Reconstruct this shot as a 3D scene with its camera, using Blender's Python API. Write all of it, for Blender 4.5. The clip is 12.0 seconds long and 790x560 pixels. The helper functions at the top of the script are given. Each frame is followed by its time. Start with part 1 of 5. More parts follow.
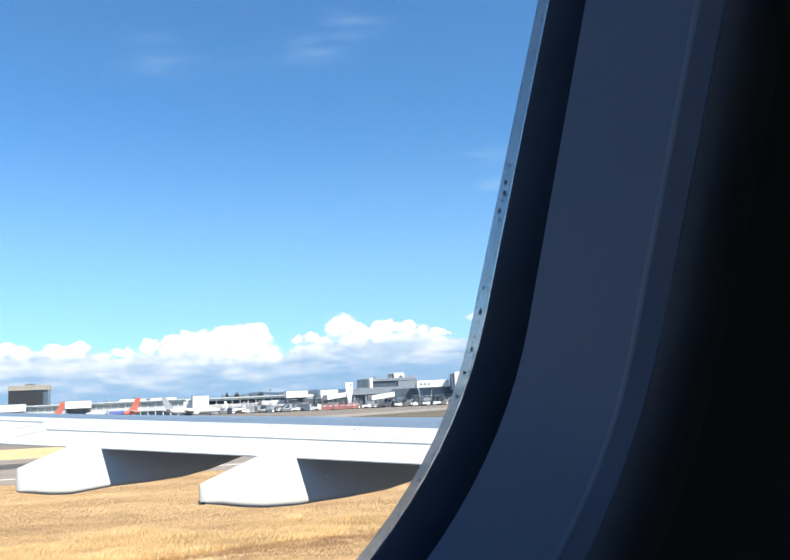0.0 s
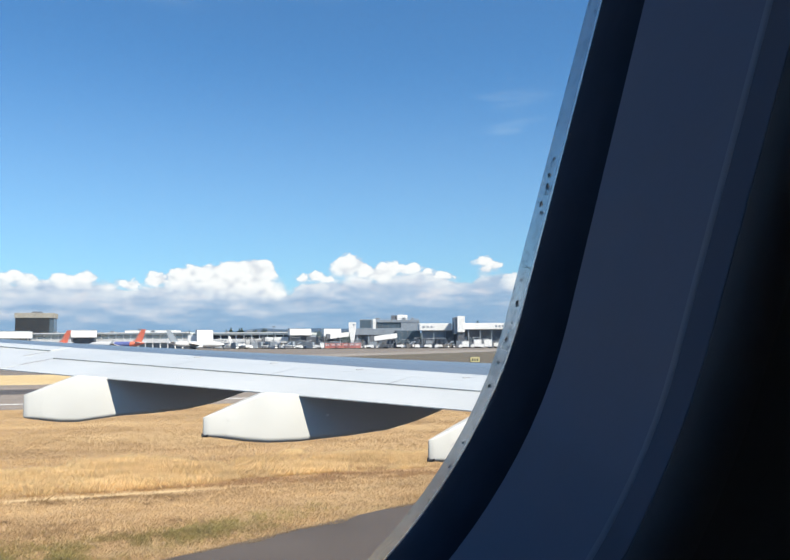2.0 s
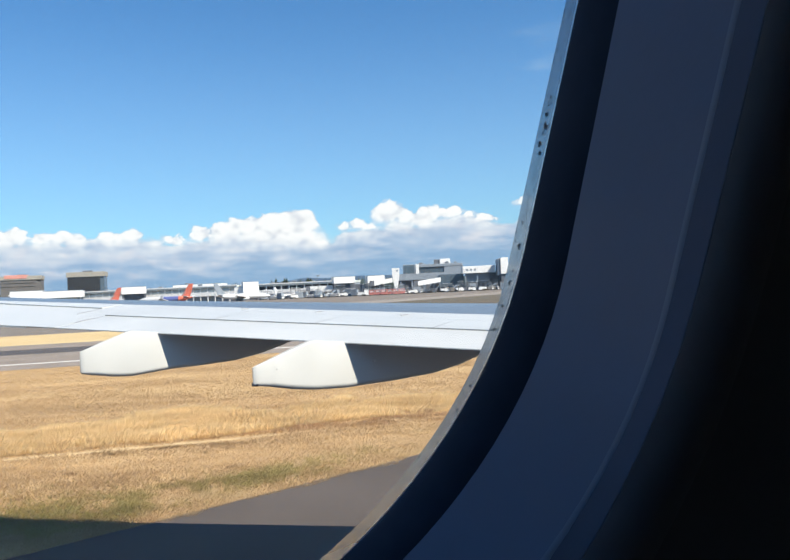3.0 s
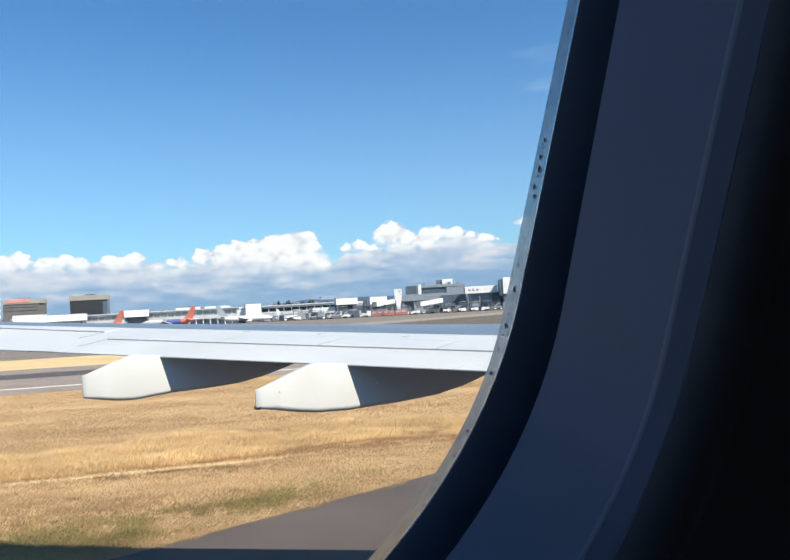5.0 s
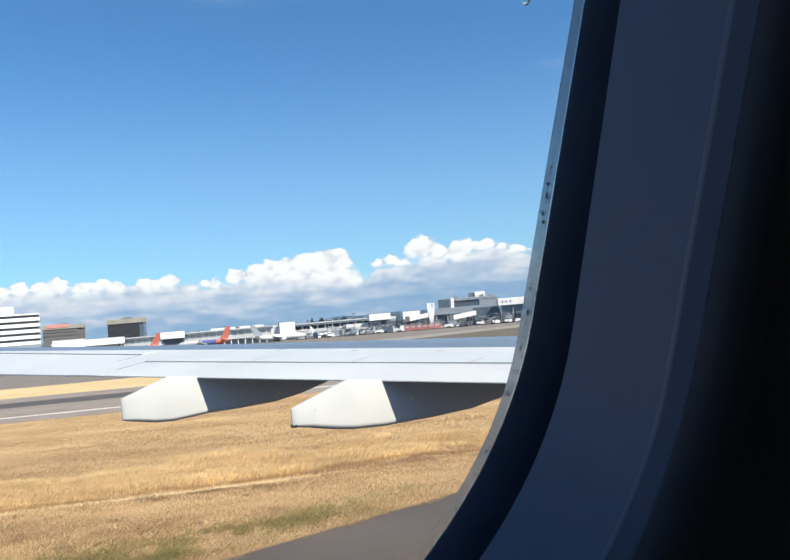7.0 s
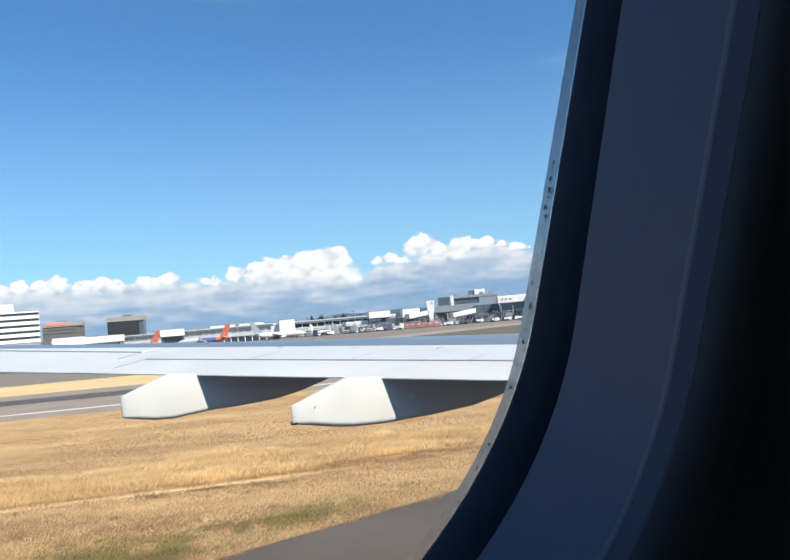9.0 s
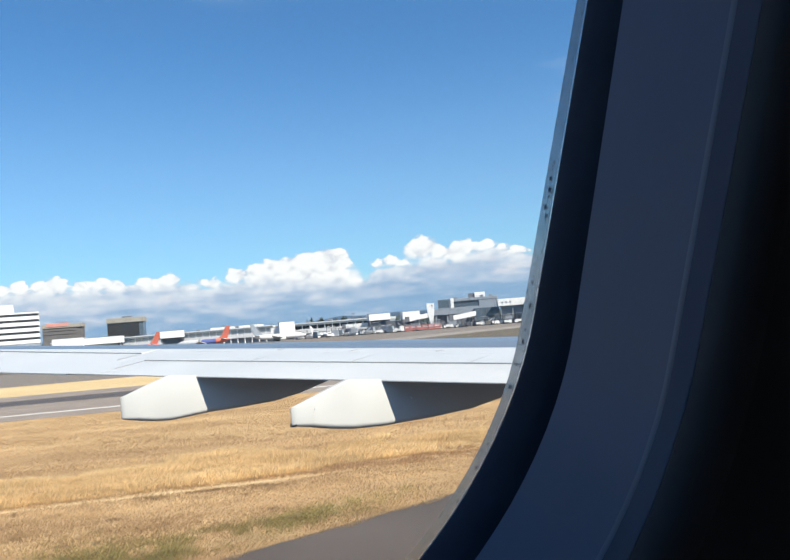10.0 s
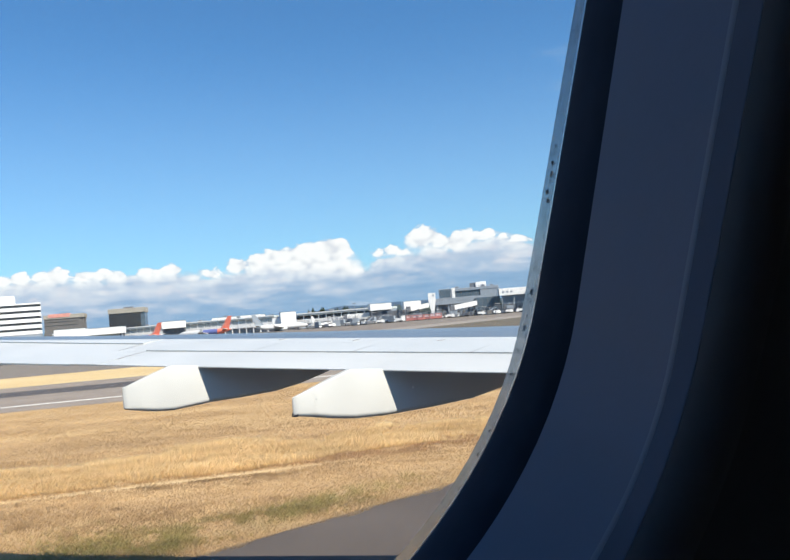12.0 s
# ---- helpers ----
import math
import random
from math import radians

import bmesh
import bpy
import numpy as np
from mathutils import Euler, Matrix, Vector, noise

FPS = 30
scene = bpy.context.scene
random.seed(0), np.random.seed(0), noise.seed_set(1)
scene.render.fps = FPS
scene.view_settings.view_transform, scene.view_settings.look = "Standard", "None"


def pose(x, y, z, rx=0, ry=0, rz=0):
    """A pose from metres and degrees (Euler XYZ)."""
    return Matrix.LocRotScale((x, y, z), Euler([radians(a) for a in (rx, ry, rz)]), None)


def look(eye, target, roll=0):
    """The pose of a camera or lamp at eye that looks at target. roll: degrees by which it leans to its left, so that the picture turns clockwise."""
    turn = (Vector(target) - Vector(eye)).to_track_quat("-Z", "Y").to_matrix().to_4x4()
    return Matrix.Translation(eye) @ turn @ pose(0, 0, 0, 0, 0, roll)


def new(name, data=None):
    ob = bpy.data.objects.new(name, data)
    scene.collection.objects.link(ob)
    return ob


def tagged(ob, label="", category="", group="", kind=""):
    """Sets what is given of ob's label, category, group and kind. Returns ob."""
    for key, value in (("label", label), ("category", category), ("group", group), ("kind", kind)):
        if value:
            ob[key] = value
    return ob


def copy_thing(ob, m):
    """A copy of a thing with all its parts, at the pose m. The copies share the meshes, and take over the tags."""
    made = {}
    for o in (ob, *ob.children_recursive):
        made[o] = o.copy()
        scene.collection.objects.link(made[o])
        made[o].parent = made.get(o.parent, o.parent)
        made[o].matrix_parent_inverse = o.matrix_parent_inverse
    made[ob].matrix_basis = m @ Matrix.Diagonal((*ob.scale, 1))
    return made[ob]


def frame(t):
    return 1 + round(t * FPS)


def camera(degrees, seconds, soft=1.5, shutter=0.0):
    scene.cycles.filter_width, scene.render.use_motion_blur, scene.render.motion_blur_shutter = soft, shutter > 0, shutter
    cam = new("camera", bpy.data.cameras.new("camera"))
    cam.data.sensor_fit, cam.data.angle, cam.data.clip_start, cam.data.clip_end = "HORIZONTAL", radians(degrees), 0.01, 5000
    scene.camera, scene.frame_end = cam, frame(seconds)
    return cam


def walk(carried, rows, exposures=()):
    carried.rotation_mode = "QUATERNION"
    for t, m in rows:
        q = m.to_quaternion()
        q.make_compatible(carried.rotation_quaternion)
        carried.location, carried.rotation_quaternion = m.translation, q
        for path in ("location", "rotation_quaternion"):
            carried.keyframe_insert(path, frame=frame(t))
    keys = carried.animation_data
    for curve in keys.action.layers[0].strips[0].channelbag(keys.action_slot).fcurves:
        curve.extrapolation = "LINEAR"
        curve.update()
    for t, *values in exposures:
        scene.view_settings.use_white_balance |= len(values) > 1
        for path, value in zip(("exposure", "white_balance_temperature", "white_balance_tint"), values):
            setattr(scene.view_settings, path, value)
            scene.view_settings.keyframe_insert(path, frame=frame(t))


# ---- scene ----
# ---------------------------------------------------------------- camera
cam = camera(52.5, 12.0, soft=1.5)
EYE = 4.0
ROWS = [
    (0.0, -0.009, 0.006, -0.020, -2.43, 8.54, 2.51), (0.2, -0.011, 0.003, -0.015, -2.52, 8.63, 2.79),
    (0.5, -0.012, 0.001, -0.013, -2.66, 9.38, 2.60), (0.7, -0.013, 0.003, -0.013, -2.85, 9.38, 2.35),
    (0.8, -0.014, 0.004, -0.013, -3.02, 8.99, 2.04), (1.0, -0.013, 0.008, -0.009, -3.20, 5.39, 1.43),
    (1.2, -0.015, 0.011, -0.013, -3.20, 4.25, 1.24), (1.5, -0.011, 0.014, -0.011, -4.00, 4.05, 1.18),
    (1.7, -0.013, 0.010, -0.005, -2.32, 2.73, 1.59), (1.8, -0.017, 0.011, -0.006, -2.71, 3.36, 0.08),
    (2.0, -0.018, 0.004, -0.007, -2.27, 4.41, 0.28), (2.2, -0.020, 0.002, -0.012, -1.46, 3.44, -0.49),
    (2.3, -0.015, 0.000, -0.007, 0.09, 1.35, 0.90), (2.5, -0.013, -0.002, -0.008, 0.29, 1.57, 1.47),
    (2.7, -0.0085, 0.001, -0.0075, 0.70, 0.55, 2.45), (4.3, -0.004, 0.006, -0.001, 1.12, 1.22, 2.70),
    (4.5, -0.004, 0.007, 0.000, 0.94, 1.93, 2.76), (5.0, -0.004, 0.005, 0.000, 1.04, 2.06, 3.06),
    (5.2, -0.003, 0.004, 0.002, 1.20, 2.11, 3.11), (5.3, -0.003, 0.003, 0.002, 1.29, 2.12, 3.10),
    (5.5, -0.002, -0.002, 0.002, 2.52, 3.94, 4.28), (5.7, 0.001, -0.004, 0.003, 3.55, 5.23, 4.65),
    (5.8, 0.001, -0.007, 0.005, 3.63, 5.89, 4.82), (6.0, 0.000, -0.011, 0.004, 3.46, 5.90, 4.88),
    (6.3, 0.001, -0.010, 0.004, 3.49, 5.63, 4.59), (6.5, 0.001, -0.009, 0.004, 3.61, 5.20, 4.81),
    (6.7, 0.001, -0.007, 0.003, 3.43, 4.73, 4.62), (7.0, 0.001, -0.004, 0.003, 3.42, 3.26, 4.77),
    (9.0, 0.000, -0.005, 0.002, 3.40, 3.09, 4.78), (9.5, 0.000, -0.004, 0.001, 3.46, 2.63, 4.65),
    (9.8, 0.000, -0.004, 0.001, 3.47, 2.63, 4.42), (10.0, 0.000, -0.005, 0.001, 3.40, 3.27, 4.52),
    (10.2, 0.000, -0.003, 0.000, 3.56, 3.25, 4.61), (10.5, 0.000, 0.000, 0.000, 3.50, 2.80, 4.80),
    (11.0, 0.000, 0.000, 0.000, 3.47, 2.76, 4.89), (11.5, -0.001, -0.003, -0.001, 3.53, 2.66, 4.90),
    (12.0, 0.000, -0.003, 0.000, 3.49, 2.55, 4.68),
]
walk(cam, [(t, pose(x, y, EYE + z, 90 + pitch, roll, yaw)) for t, x, y, z, yaw, pitch, roll in ROWS],
     exposures=[(0.0, 1.37), (0.5, 1.5), (1.0, 1.35), (1.5, 1.0), (2.5, 1.0), (12.0, 1.0)])

# ---------------------------------------------------------------- light
BETA = radians(38.0)           # the aircraft points 38 degrees forward of the view's right
FWD = Vector((math.cos(BETA), math.sin(BETA), 0))
LEFT = Vector((-math.sin(BETA), math.cos(BETA), 0))
UP = Vector((0, 0, 1))
SUN_WAY = (LEFT * 0.90 - FWD * 0.30 - UP).normalized()

world = bpy.data.worlds.new("sky")
scene.world = world
world.use_nodes = True
wn = world.node_tree.nodes
sky = wn.new("ShaderNodeTexSky")
sky.sky_type, sky.sun_disc = "NISHITA", False
sky.sun_elevation = math.asin(-SUN_WAY.z)
sky.sun_rotation = math.atan2(-SUN_WAY.x, -SUN_WAY.y)
sky.air_density, sky.dust_density, sky.ozone_density = 1.0, 0.4, 2.0
deep = wn.new("ShaderNodeMix")           # clear, deep blue summer air
deep.data_type, deep.blend_type = "RGBA", "MULTIPLY"
deep.inputs[0].default_value, deep.inputs[7].default_value = 1.0, (0.550, 0.995, 1.31, 1)
wn["Background"].inputs["Strength"].default_value = 0.0622
world.node_tree.links.new(sky.outputs[0], deep.inputs[6])
world.node_tree.links.new(deep.outputs[2], wn["Background"].inputs["Color"])

sun = bpy.data.lights.new("sun", "SUN")
sun.energy, sun.angle, sun.color = 5.0, radians(0.5), (1.0, 0.912, 0.785)
sun_ob = new("sun", sun)
sun_ob.matrix_world = look((0, 0, 60), Vector((0, 0, 60)) + SUN_WAY)


# ---------------------------------------------------------------- materials
def material(name):
    m = bpy.data.materials.new(name)
    m.use_nodes = True
    return m, m.node_tree.nodes, m.node_tree.links, m.node_tree.nodes["Principled BSDF"]


def noise_node(nodes, links, scale, detail=5.0, stretch=(1, 1, 1), turn=0.0, coords="Object"):
    tc, mp, nz = nodes.new("ShaderNodeTexCoord"), nodes.new("ShaderNodeMapping"), nodes.new("ShaderNodeTexNoise")
    mp.inputs["Scale"].default_value = stretch
    mp.inputs["Rotation"].default_value = (0, 0, turn)
    nz.inputs["Scale"].default_value, nz.inputs["Detail"].default_value = scale, detail
    links.new(tc.outputs[coords], mp.inputs["Vector"])
    links.new(mp.outputs["Vector"], nz.inputs["Vector"])
    return nz


def ramp_node(nodes, links, source, stops):
    r = nodes.new("ShaderNodeValToRGB")
    e = r.color_ramp.elements
    while len(e) < len(stops):
        e.new(0.5)
    for k, (p, c) in enumerate(stops):
        e[k].position, e[k].color = p, (*c, 1)
    links.new(source, r.inputs["Fac"])
    return r


def mixed(nodes, links, fac, a, b, blend="MIX"):
    m = nodes.new("ShaderNodeMix")
    m.data_type, m.blend_type = "RGBA", blend
    for socket, v in ((m.inputs[0], fac), (m.inputs[6], a), (m.inputs[7], b)):
        if hasattr(v, "links"):
            links.new(v, socket)
        else:
            socket.default_value = v if isinstance(v, float) else (*v, 1)
    return m.outputs[2]


def surface(name, color, rough=0.6, metal=0.0, vary=0.12, fine=30.0, coarse=2.5, bump=0.02, stretch=(1, 1, 1), coat=0.0):
    """Painted, cast or woven surfaces: colour with a coarse stain and a fine grain."""
    m, n, l, p = material(name)
    a, b = noise_node(n, l, coarse, 4, stretch), noise_node(n, l, fine, 6, stretch)
    dark, light = [c * (1 - vary) for c in color], [min(1, c * (1 + vary)) for c in color]
    base = ramp_node(n, l, a.outputs["Fac"], [(0.3, dark), (0.7, light)])
    grain = ramp_node(n, l, b.outputs["Fac"], [(0.3, (1 - vary,) * 3), (0.7, (1, 1, 1))])
    l.new(mixed(n, l, 0.6, base.outputs[0], grain.outputs[0], "MULTIPLY"), p.inputs["Base Color"])
    rr = n.new("ShaderNodeMapRange")
    rr.inputs["To Min"].default_value, rr.inputs["To Max"].default_value = max(0.03, rough - 0.08), min(1, rough + 0.1)
    l.new(b.outputs["Fac"], rr.inputs["Value"])
    l.new(rr.outputs[0], p.inputs["Roughness"])
    p.inputs["Metallic"].default_value = metal
    p.inputs["Specular IOR Level"].default_value = 0.1 if rough > 0.85 else 0.4
    p.inputs["Coat Weight"].default_value = coat
    if bump:
        bp = n.new("ShaderNodeBump")
        bp.inputs["Strength"].default_value, bp.inputs["Distance"].default_value = 0.4, bump
        l.new(b.outputs["Fac"], bp.inputs["Height"])
        l.new(bp.outputs[0], p.inputs["Normal"])
    return m


FIELD = radians(16.5)          # the strips of the airfield run this way


def dry_grass(name, stops, green=None):
    m, n, l, p = material(name)
    long = noise_node(n, l, 0.16, 5, (0.25, 1.6, 1), -FIELD)
    clump = noise_node(n, l, 1.3, 7, (0.5, 1.2, 1), -FIELD)
    fine = noise_node(n, l, 9.0, 6, (0.6, 1, 1), -FIELD)
    base = ramp_node(n, l, long.outputs["Fac"], stops)
    clumps = ramp_node(n, l, clump.outputs["Fac"], [(0.30, (0.86, 0.83, 0.78)), (0.5, (0.96, 0.96, 0.96)), (0.68, (1.06, 1.05, 1.0))])
    blades = ramp_node(n, l, fine.outputs["Fac"], [(0.3, (0.84, 0.82, 0.79)), (0.6, (1.03, 1.02, 1.0))])
    c = mixed(n, l, 0.85, base.outputs[0], clumps.outputs[0], "MULTIPLY")
    c = mixed(n, l, 0.8, c, blades.outputs[0], "MULTIPLY")
    if green:
        patch = noise_node(n, l, 0.55, 5)
        r = ramp_node(n, l, patch.outputs["Fac"], [(0.52, (0, 0, 0)), (0.66, (1, 1, 1))])
        c = mixed(n, l, r.outputs[0], c, green)
    l.new(c, p.inputs["Base Color"])
    p.inputs["Roughness"].default_value = 0.95
    p.inputs["Specular IOR Level"].default_value = 0.1
    bp = n.new("ShaderNodeBump")
    bp.inputs["Strength"].default_value, bp.inputs["Distance"].default_value = 0.6, 0.06
    l.new(clump.outputs["Fac"], bp.inputs["Height"])
    l.new(bp.outputs[0], p.inputs["Normal"])
    return m


def asphalt(name, color, stretch=(1, 1, 1)):
    m, n, l, p = material(name)
    stain, grain = noise_node(n, l, 0.35, 5, stretch, -FIELD), noise_node(n, l, 60.0, 4)
    a = ramp_node(n, l, stain.outputs["Fac"], [(0.3, [c * 0.86 for c in color]), (0.7, [c * 1.12 for c in color])])
    g = ramp_node(n, l, grain.outputs["Fac"], [(0.3, (0.8, 0.8, 0.8)), (0.7, (1.05, 1.05, 1.05))])
    l.new(mixed(n, l, 0.8, a.outputs[0], g.outputs[0], "MULTIPLY"), p.inputs["Base Color"])
    p.inputs["Roughness"].default_value = 0.9
    p.inputs["Specular IOR Level"].default_value = 0.15
    bp = n.new("ShaderNodeBump")
    bp.inputs["Strength"].default_value, bp.inputs["Distance"].default_value = 0.3, 0.004
    l.new(grain.outputs["Fac"], bp.inputs["Height"])
    l.new(bp.outputs[0], p.inputs["Normal"])
    return m


def straw(name, stops, spread=0.22):
    """Blades: tone drifts in patches across the field, and every blade has a shade of its own."""
    m, n, l, p = material(name)
    long = noise_node(n, l, 0.30, 4, (0.3, 1.5, 0.0), -FIELD)
    clump = noise_node(n, l, 1.1, 3, (0.5, 1.0, 0.0), -FIELD)
    base = ramp_node(n, l, long.outputs["Fac"], stops)
    c = ramp_node(n, l, clump.outputs["Fac"], [(0.34, (0.84, 0.80, 0.75)), (0.62, (1.05, 1.04, 1.02))])
    g = n.new("ShaderNodeNewGeometry")
    r = ramp_node(n, l, g.outputs["Random Per Island"], [(0.0, (1 - 0.6 * spread, 1 - spread * 1.1, 1 - spread * 1.25)), (1.0, (1.0 + spread, 1.0 + spread, 1.0 + spread))])
    col = mixed(n, l, 0.8, base.outputs[0], c.outputs[0], "MULTIPLY")
    col = mixed(n, l, 1.0, col, r.outputs[0], "MULTIPLY")
    l.new(col, p.inputs["Base Color"])
    p.inputs["Roughness"].default_value = 0.8
    p.inputs["Specular IOR Level"].default_value = 0.1
    thin, mix = n.new("ShaderNodeBsdfTranslucent"), n.new("ShaderNodeMixShader")
    l.new(col, thin.inputs["Color"])
    mix.inputs[0].default_value = 0.6
    l.new(p.outputs[0], mix.inputs[1])
    l.new(thin.outputs[0], mix.inputs[2])
    l.new(mix.outputs[0], n["Material Output"].inputs["Surface"])
    return m


def speckled(name, color, speck):
    """Milky acrylic edge: part of the light scatters, part goes straight through; dirt sits on it."""
    m, n, l, p = material(name)
    a, b, c = noise_node(n, l, 420, 3), noise_node(n, l, 150, 6), noise_node(n, l, 900, 4)
    s = ramp_node(n, l, a.outputs["Fac"], [(0.62, (0, 0, 0)), (0.74, (1, 1, 1))])
    w = ramp_node(n, l, b.outputs["Fac"], [(0.32, [k * 0.84 for k in color]), (0.62, color)])
    f = ramp_node(n, l, c.outputs["Fac"], [(0.3, (0.8, 0.8, 0.8)), (0.6, (1, 1, 1))])
    base = mixed(n, l, 1.0, w.outputs[0], f.outputs[0], "MULTIPLY")
    tone = mixed(n, l, s.outputs[0], base, speck)
    l.new(tone, p.inputs["Base Color"])
    p.inputs["Roughness"].default_value = 0.7
    frosted, clear, m1, m2 = n.new("ShaderNodeBsdfRefraction"), n.new("ShaderNodeBsdfTransparent"), n.new("ShaderNodeMixShader"), n.new("ShaderNodeMixShader")
    l.new(tone, frosted.inputs["Color"])
    frosted.inputs["IOR"].default_value, frosted.inputs["Roughness"].default_value = 1.08, 0.5
    m1.inputs[0].default_value, m2.inputs[0].default_value = 0.85, 0.08
    l.new(p.outputs[0], m1.inputs[1])
    l.new(frosted.outputs[0], m1.inputs[2])
    l.new(m1.outputs[0], m2.inputs[1])
    l.new(clear.outputs[0], m2.inputs[2])
    l.new(m2.outputs[0], n["Material Output"].inputs["Surface"])
    return m


def pane(name):
    """Clear acrylic: mostly see-through, with a faint gloss that grows at the edge and a trace of haze from fine scratches."""
    m, n, l, p = material(name)
    n.remove(p)
    t, g, f, mix = n.new("ShaderNodeBsdfTransparent"), n.new("ShaderNodeBsdfGlossy"), n.new("ShaderNodeFresnel"), n.new("ShaderNodeMixShader")
    t.inputs[0].default_value = (0.97, 0.98, 0.98, 1)
    g.inputs["Roughness"].default_value = 0.05
    f.inputs["IOR"].default_value = 1.12
    l.new(f.outputs[0], mix.inputs[0])
    l.new(t.outputs[0], mix.inputs[1])
    l.new(g.outputs[0], mix.inputs[2])
    haze, veil = n.new("ShaderNodeBsdfTranslucent"), n.new("ShaderNodeMixShader")
    veil.inputs[0].default_value = 0.03
    l.new(mix.outputs[0], veil.inputs[1])
    l.new(haze.outputs[0], veil.inputs[2])
    l.new(veil.outputs[0], n["Material Output"].inputs["Surface"])
    return m


M_WING = surface("wing_white_paint", (0.490, 0.493, 0.474), 0.38, 0, 0.07, 9, 0.9, 0.0, (1, 1, 1), 0.2)
M_WINGBOX = surface("wing_grey_paint", (0.138, 0.171, 0.208), 0.35, 0.1, 0.08, 20, 1.4, 0.0)
M_FAIRING = surface("fairing_white_paint", (0.462, 0.464, 0.444), 0.45, 0, 0.05, 18, 3.0, 0.0)
M_UNDER = surface("wing_underside_grey", (0.370, 0.370, 0.365), 0.5, 0, 0.08)
M_SEAL = surface("black_sealant", (0.03, 0.03, 0.035), 0.7)
M_SKIN = surface("fuselage_white_paint", (0.543, 0.543, 0.543), 0.35, 0, 0.04)
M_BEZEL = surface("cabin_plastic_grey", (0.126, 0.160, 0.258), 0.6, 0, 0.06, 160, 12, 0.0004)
# surround plastic made lighter: the bead's highlight sits in the colour
M_BEAD = surface("bead_plastic_highlight", (0.175, 0.215, 0.305), 0.6, 0, 0.06, 160, 12, 0.0)
# darker copy of the sidewall plastic, with the panel's shade in its colour
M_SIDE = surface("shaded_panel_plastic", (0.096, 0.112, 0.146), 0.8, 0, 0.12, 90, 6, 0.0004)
# the surround's plastic again, its colour darkened to stand in for shade
M_TRIM = surface("shade_toned_trim_plastic", (0.088, 0.110, 0.166), 0.9, 0, 0.06, 160, 12, 0.0004)
M_REVEAL = surface("window_gasket_black", (0.028, 0.040, 0.068), 0.9, 0, 0.25, 120, 20, 0.0006)
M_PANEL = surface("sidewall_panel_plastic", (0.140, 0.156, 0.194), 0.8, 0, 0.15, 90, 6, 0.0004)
M_RIM = speckled("window_seal_weathered", (0.90, 0.97, 1.0), (0.16, 0.16, 0.18))
M_LIP = surface("seal_lip_white", (0.86, 0.86, 0.84), 0.5, 0, 0.1, 300, 40, 0.0)
M_PANE = pane("window_acrylic")
M_SPECK = surface("dirt", (0.03, 0.035, 0.04), 0.9)
M_GRASS = dry_grass("dry_field_grass", [(0.30, (0.372, 0.250, 0.132)), (0.50, (0.445, 0.305, 0.160)), (0.68, (0.520, 0.374, 0.198))])
M_VERGE = dry_grass("verge_grass", [(0.30, (0.348, 0.234, 0.121)), (0.68, (0.447, 0.310, 0.163))], (0.277, 0.211, 0.104))
M_YELLOW = dry_grass("yellow_strip_grass", [(0.30, (0.451, 0.333, 0.166)), (0.68, (0.547, 0.433, 0.250))])
M_OLIVE = dry_grass("olive_infield_grass", [(0.30, (0.101, 0.089, 0.069)), (0.68, (0.127, 0.111, 0.087))])
M_TAXI = asphalt("taxiway_asphalt", (0.087, 0.072, 0.063))
M_RUNWAY = asphalt("far_taxiway_asphalt", (0.228, 0.192, 0.160))
M_SHOULDER = asphalt("dark_shoulder_asphalt", (0.082, 0.074, 0.072))
M_APRON = asphalt("apron_concrete", (0.176, 0.152, 0.129))
M_ROAD = asphalt("pale_concrete", (0.248, 0.221, 0.192))
M_LINE = surface("line_white_paint", (0.582, 0.569, 0.544), 0.9)
M_BWHITE = surface("building_white_panel", (0.705, 0.697, 0.682), 0.6, 0, 0.06, 3, 0.3, 0)
M_BGREY = surface("building_grey_panel", (0.230, 0.262, 0.297), 0.55, 0, 0.12, 3, 0.25, 0)
# dark fittings, and also the shade of recesses and ground floors as colour
M_BDARK = surface("building_dark_and_recess_shade", (0.118, 0.124, 0.138), 0.5, 0, 0.3, 2, 0.3, 0)
M_BPALE = surface("building_pale_green_roof", (0.453, 0.488, 0.470), 0.6, 0, 0.1, 2, 0.2, 0)
M_CREAM = surface("building_cream_concrete", (0.276, 0.260, 0.223), 0.7, 0, 0.1, 2, 0.2, 0)
M_REDROOF = surface("red_roof_sheet", (0.516, 0.239, 0.193), 0.6, 0, 0.12, 2, 0.2, 0)
M_BROWN = surface("grey_brown_wall", (0.114, 0.108, 0.102), 0.6, 0, 0.12, 2, 0.2, 0)
M_GLASS = surface("dark_window_glass", (0.030, 0.032, 0.035), 0.25, 0, 0.2, 1.5, 0.2, 0)
M_GLASSB = surface("blue_grey_window_glass", (0.080, 0.110, 0.140), 0.2, 0, 0.2, 1.5, 0.2, 0)
M_RED = surface("red_equipment_paint", (0.560, 0.221, 0.187), 0.5, 0, 0.15)
M_TAILRED = surface("orange_red_tail_paint", (0.700, 0.180, 0.110), 0.4, 0, 0.06)
M_TAILPALE = surface("pale_red_stripe_paint", (0.473, 0.275, 0.231), 0.4, 0, 0.06)
M_TAILBLUE = surface("blue_fuselage_paint", (0.110, 0.132, 0.308), 0.4, 0, 0.06)
M_RUBBER = surface("tyre_rubber", (0.03, 0.03, 0.03), 0.8)
M_STEEL = surface("grey_steel", (0.245, 0.252, 0.259), 0.45, 0.5)
M_SIGN = surface("yellow_sign_face", (0.451, 0.396, 0.198), 0.5)
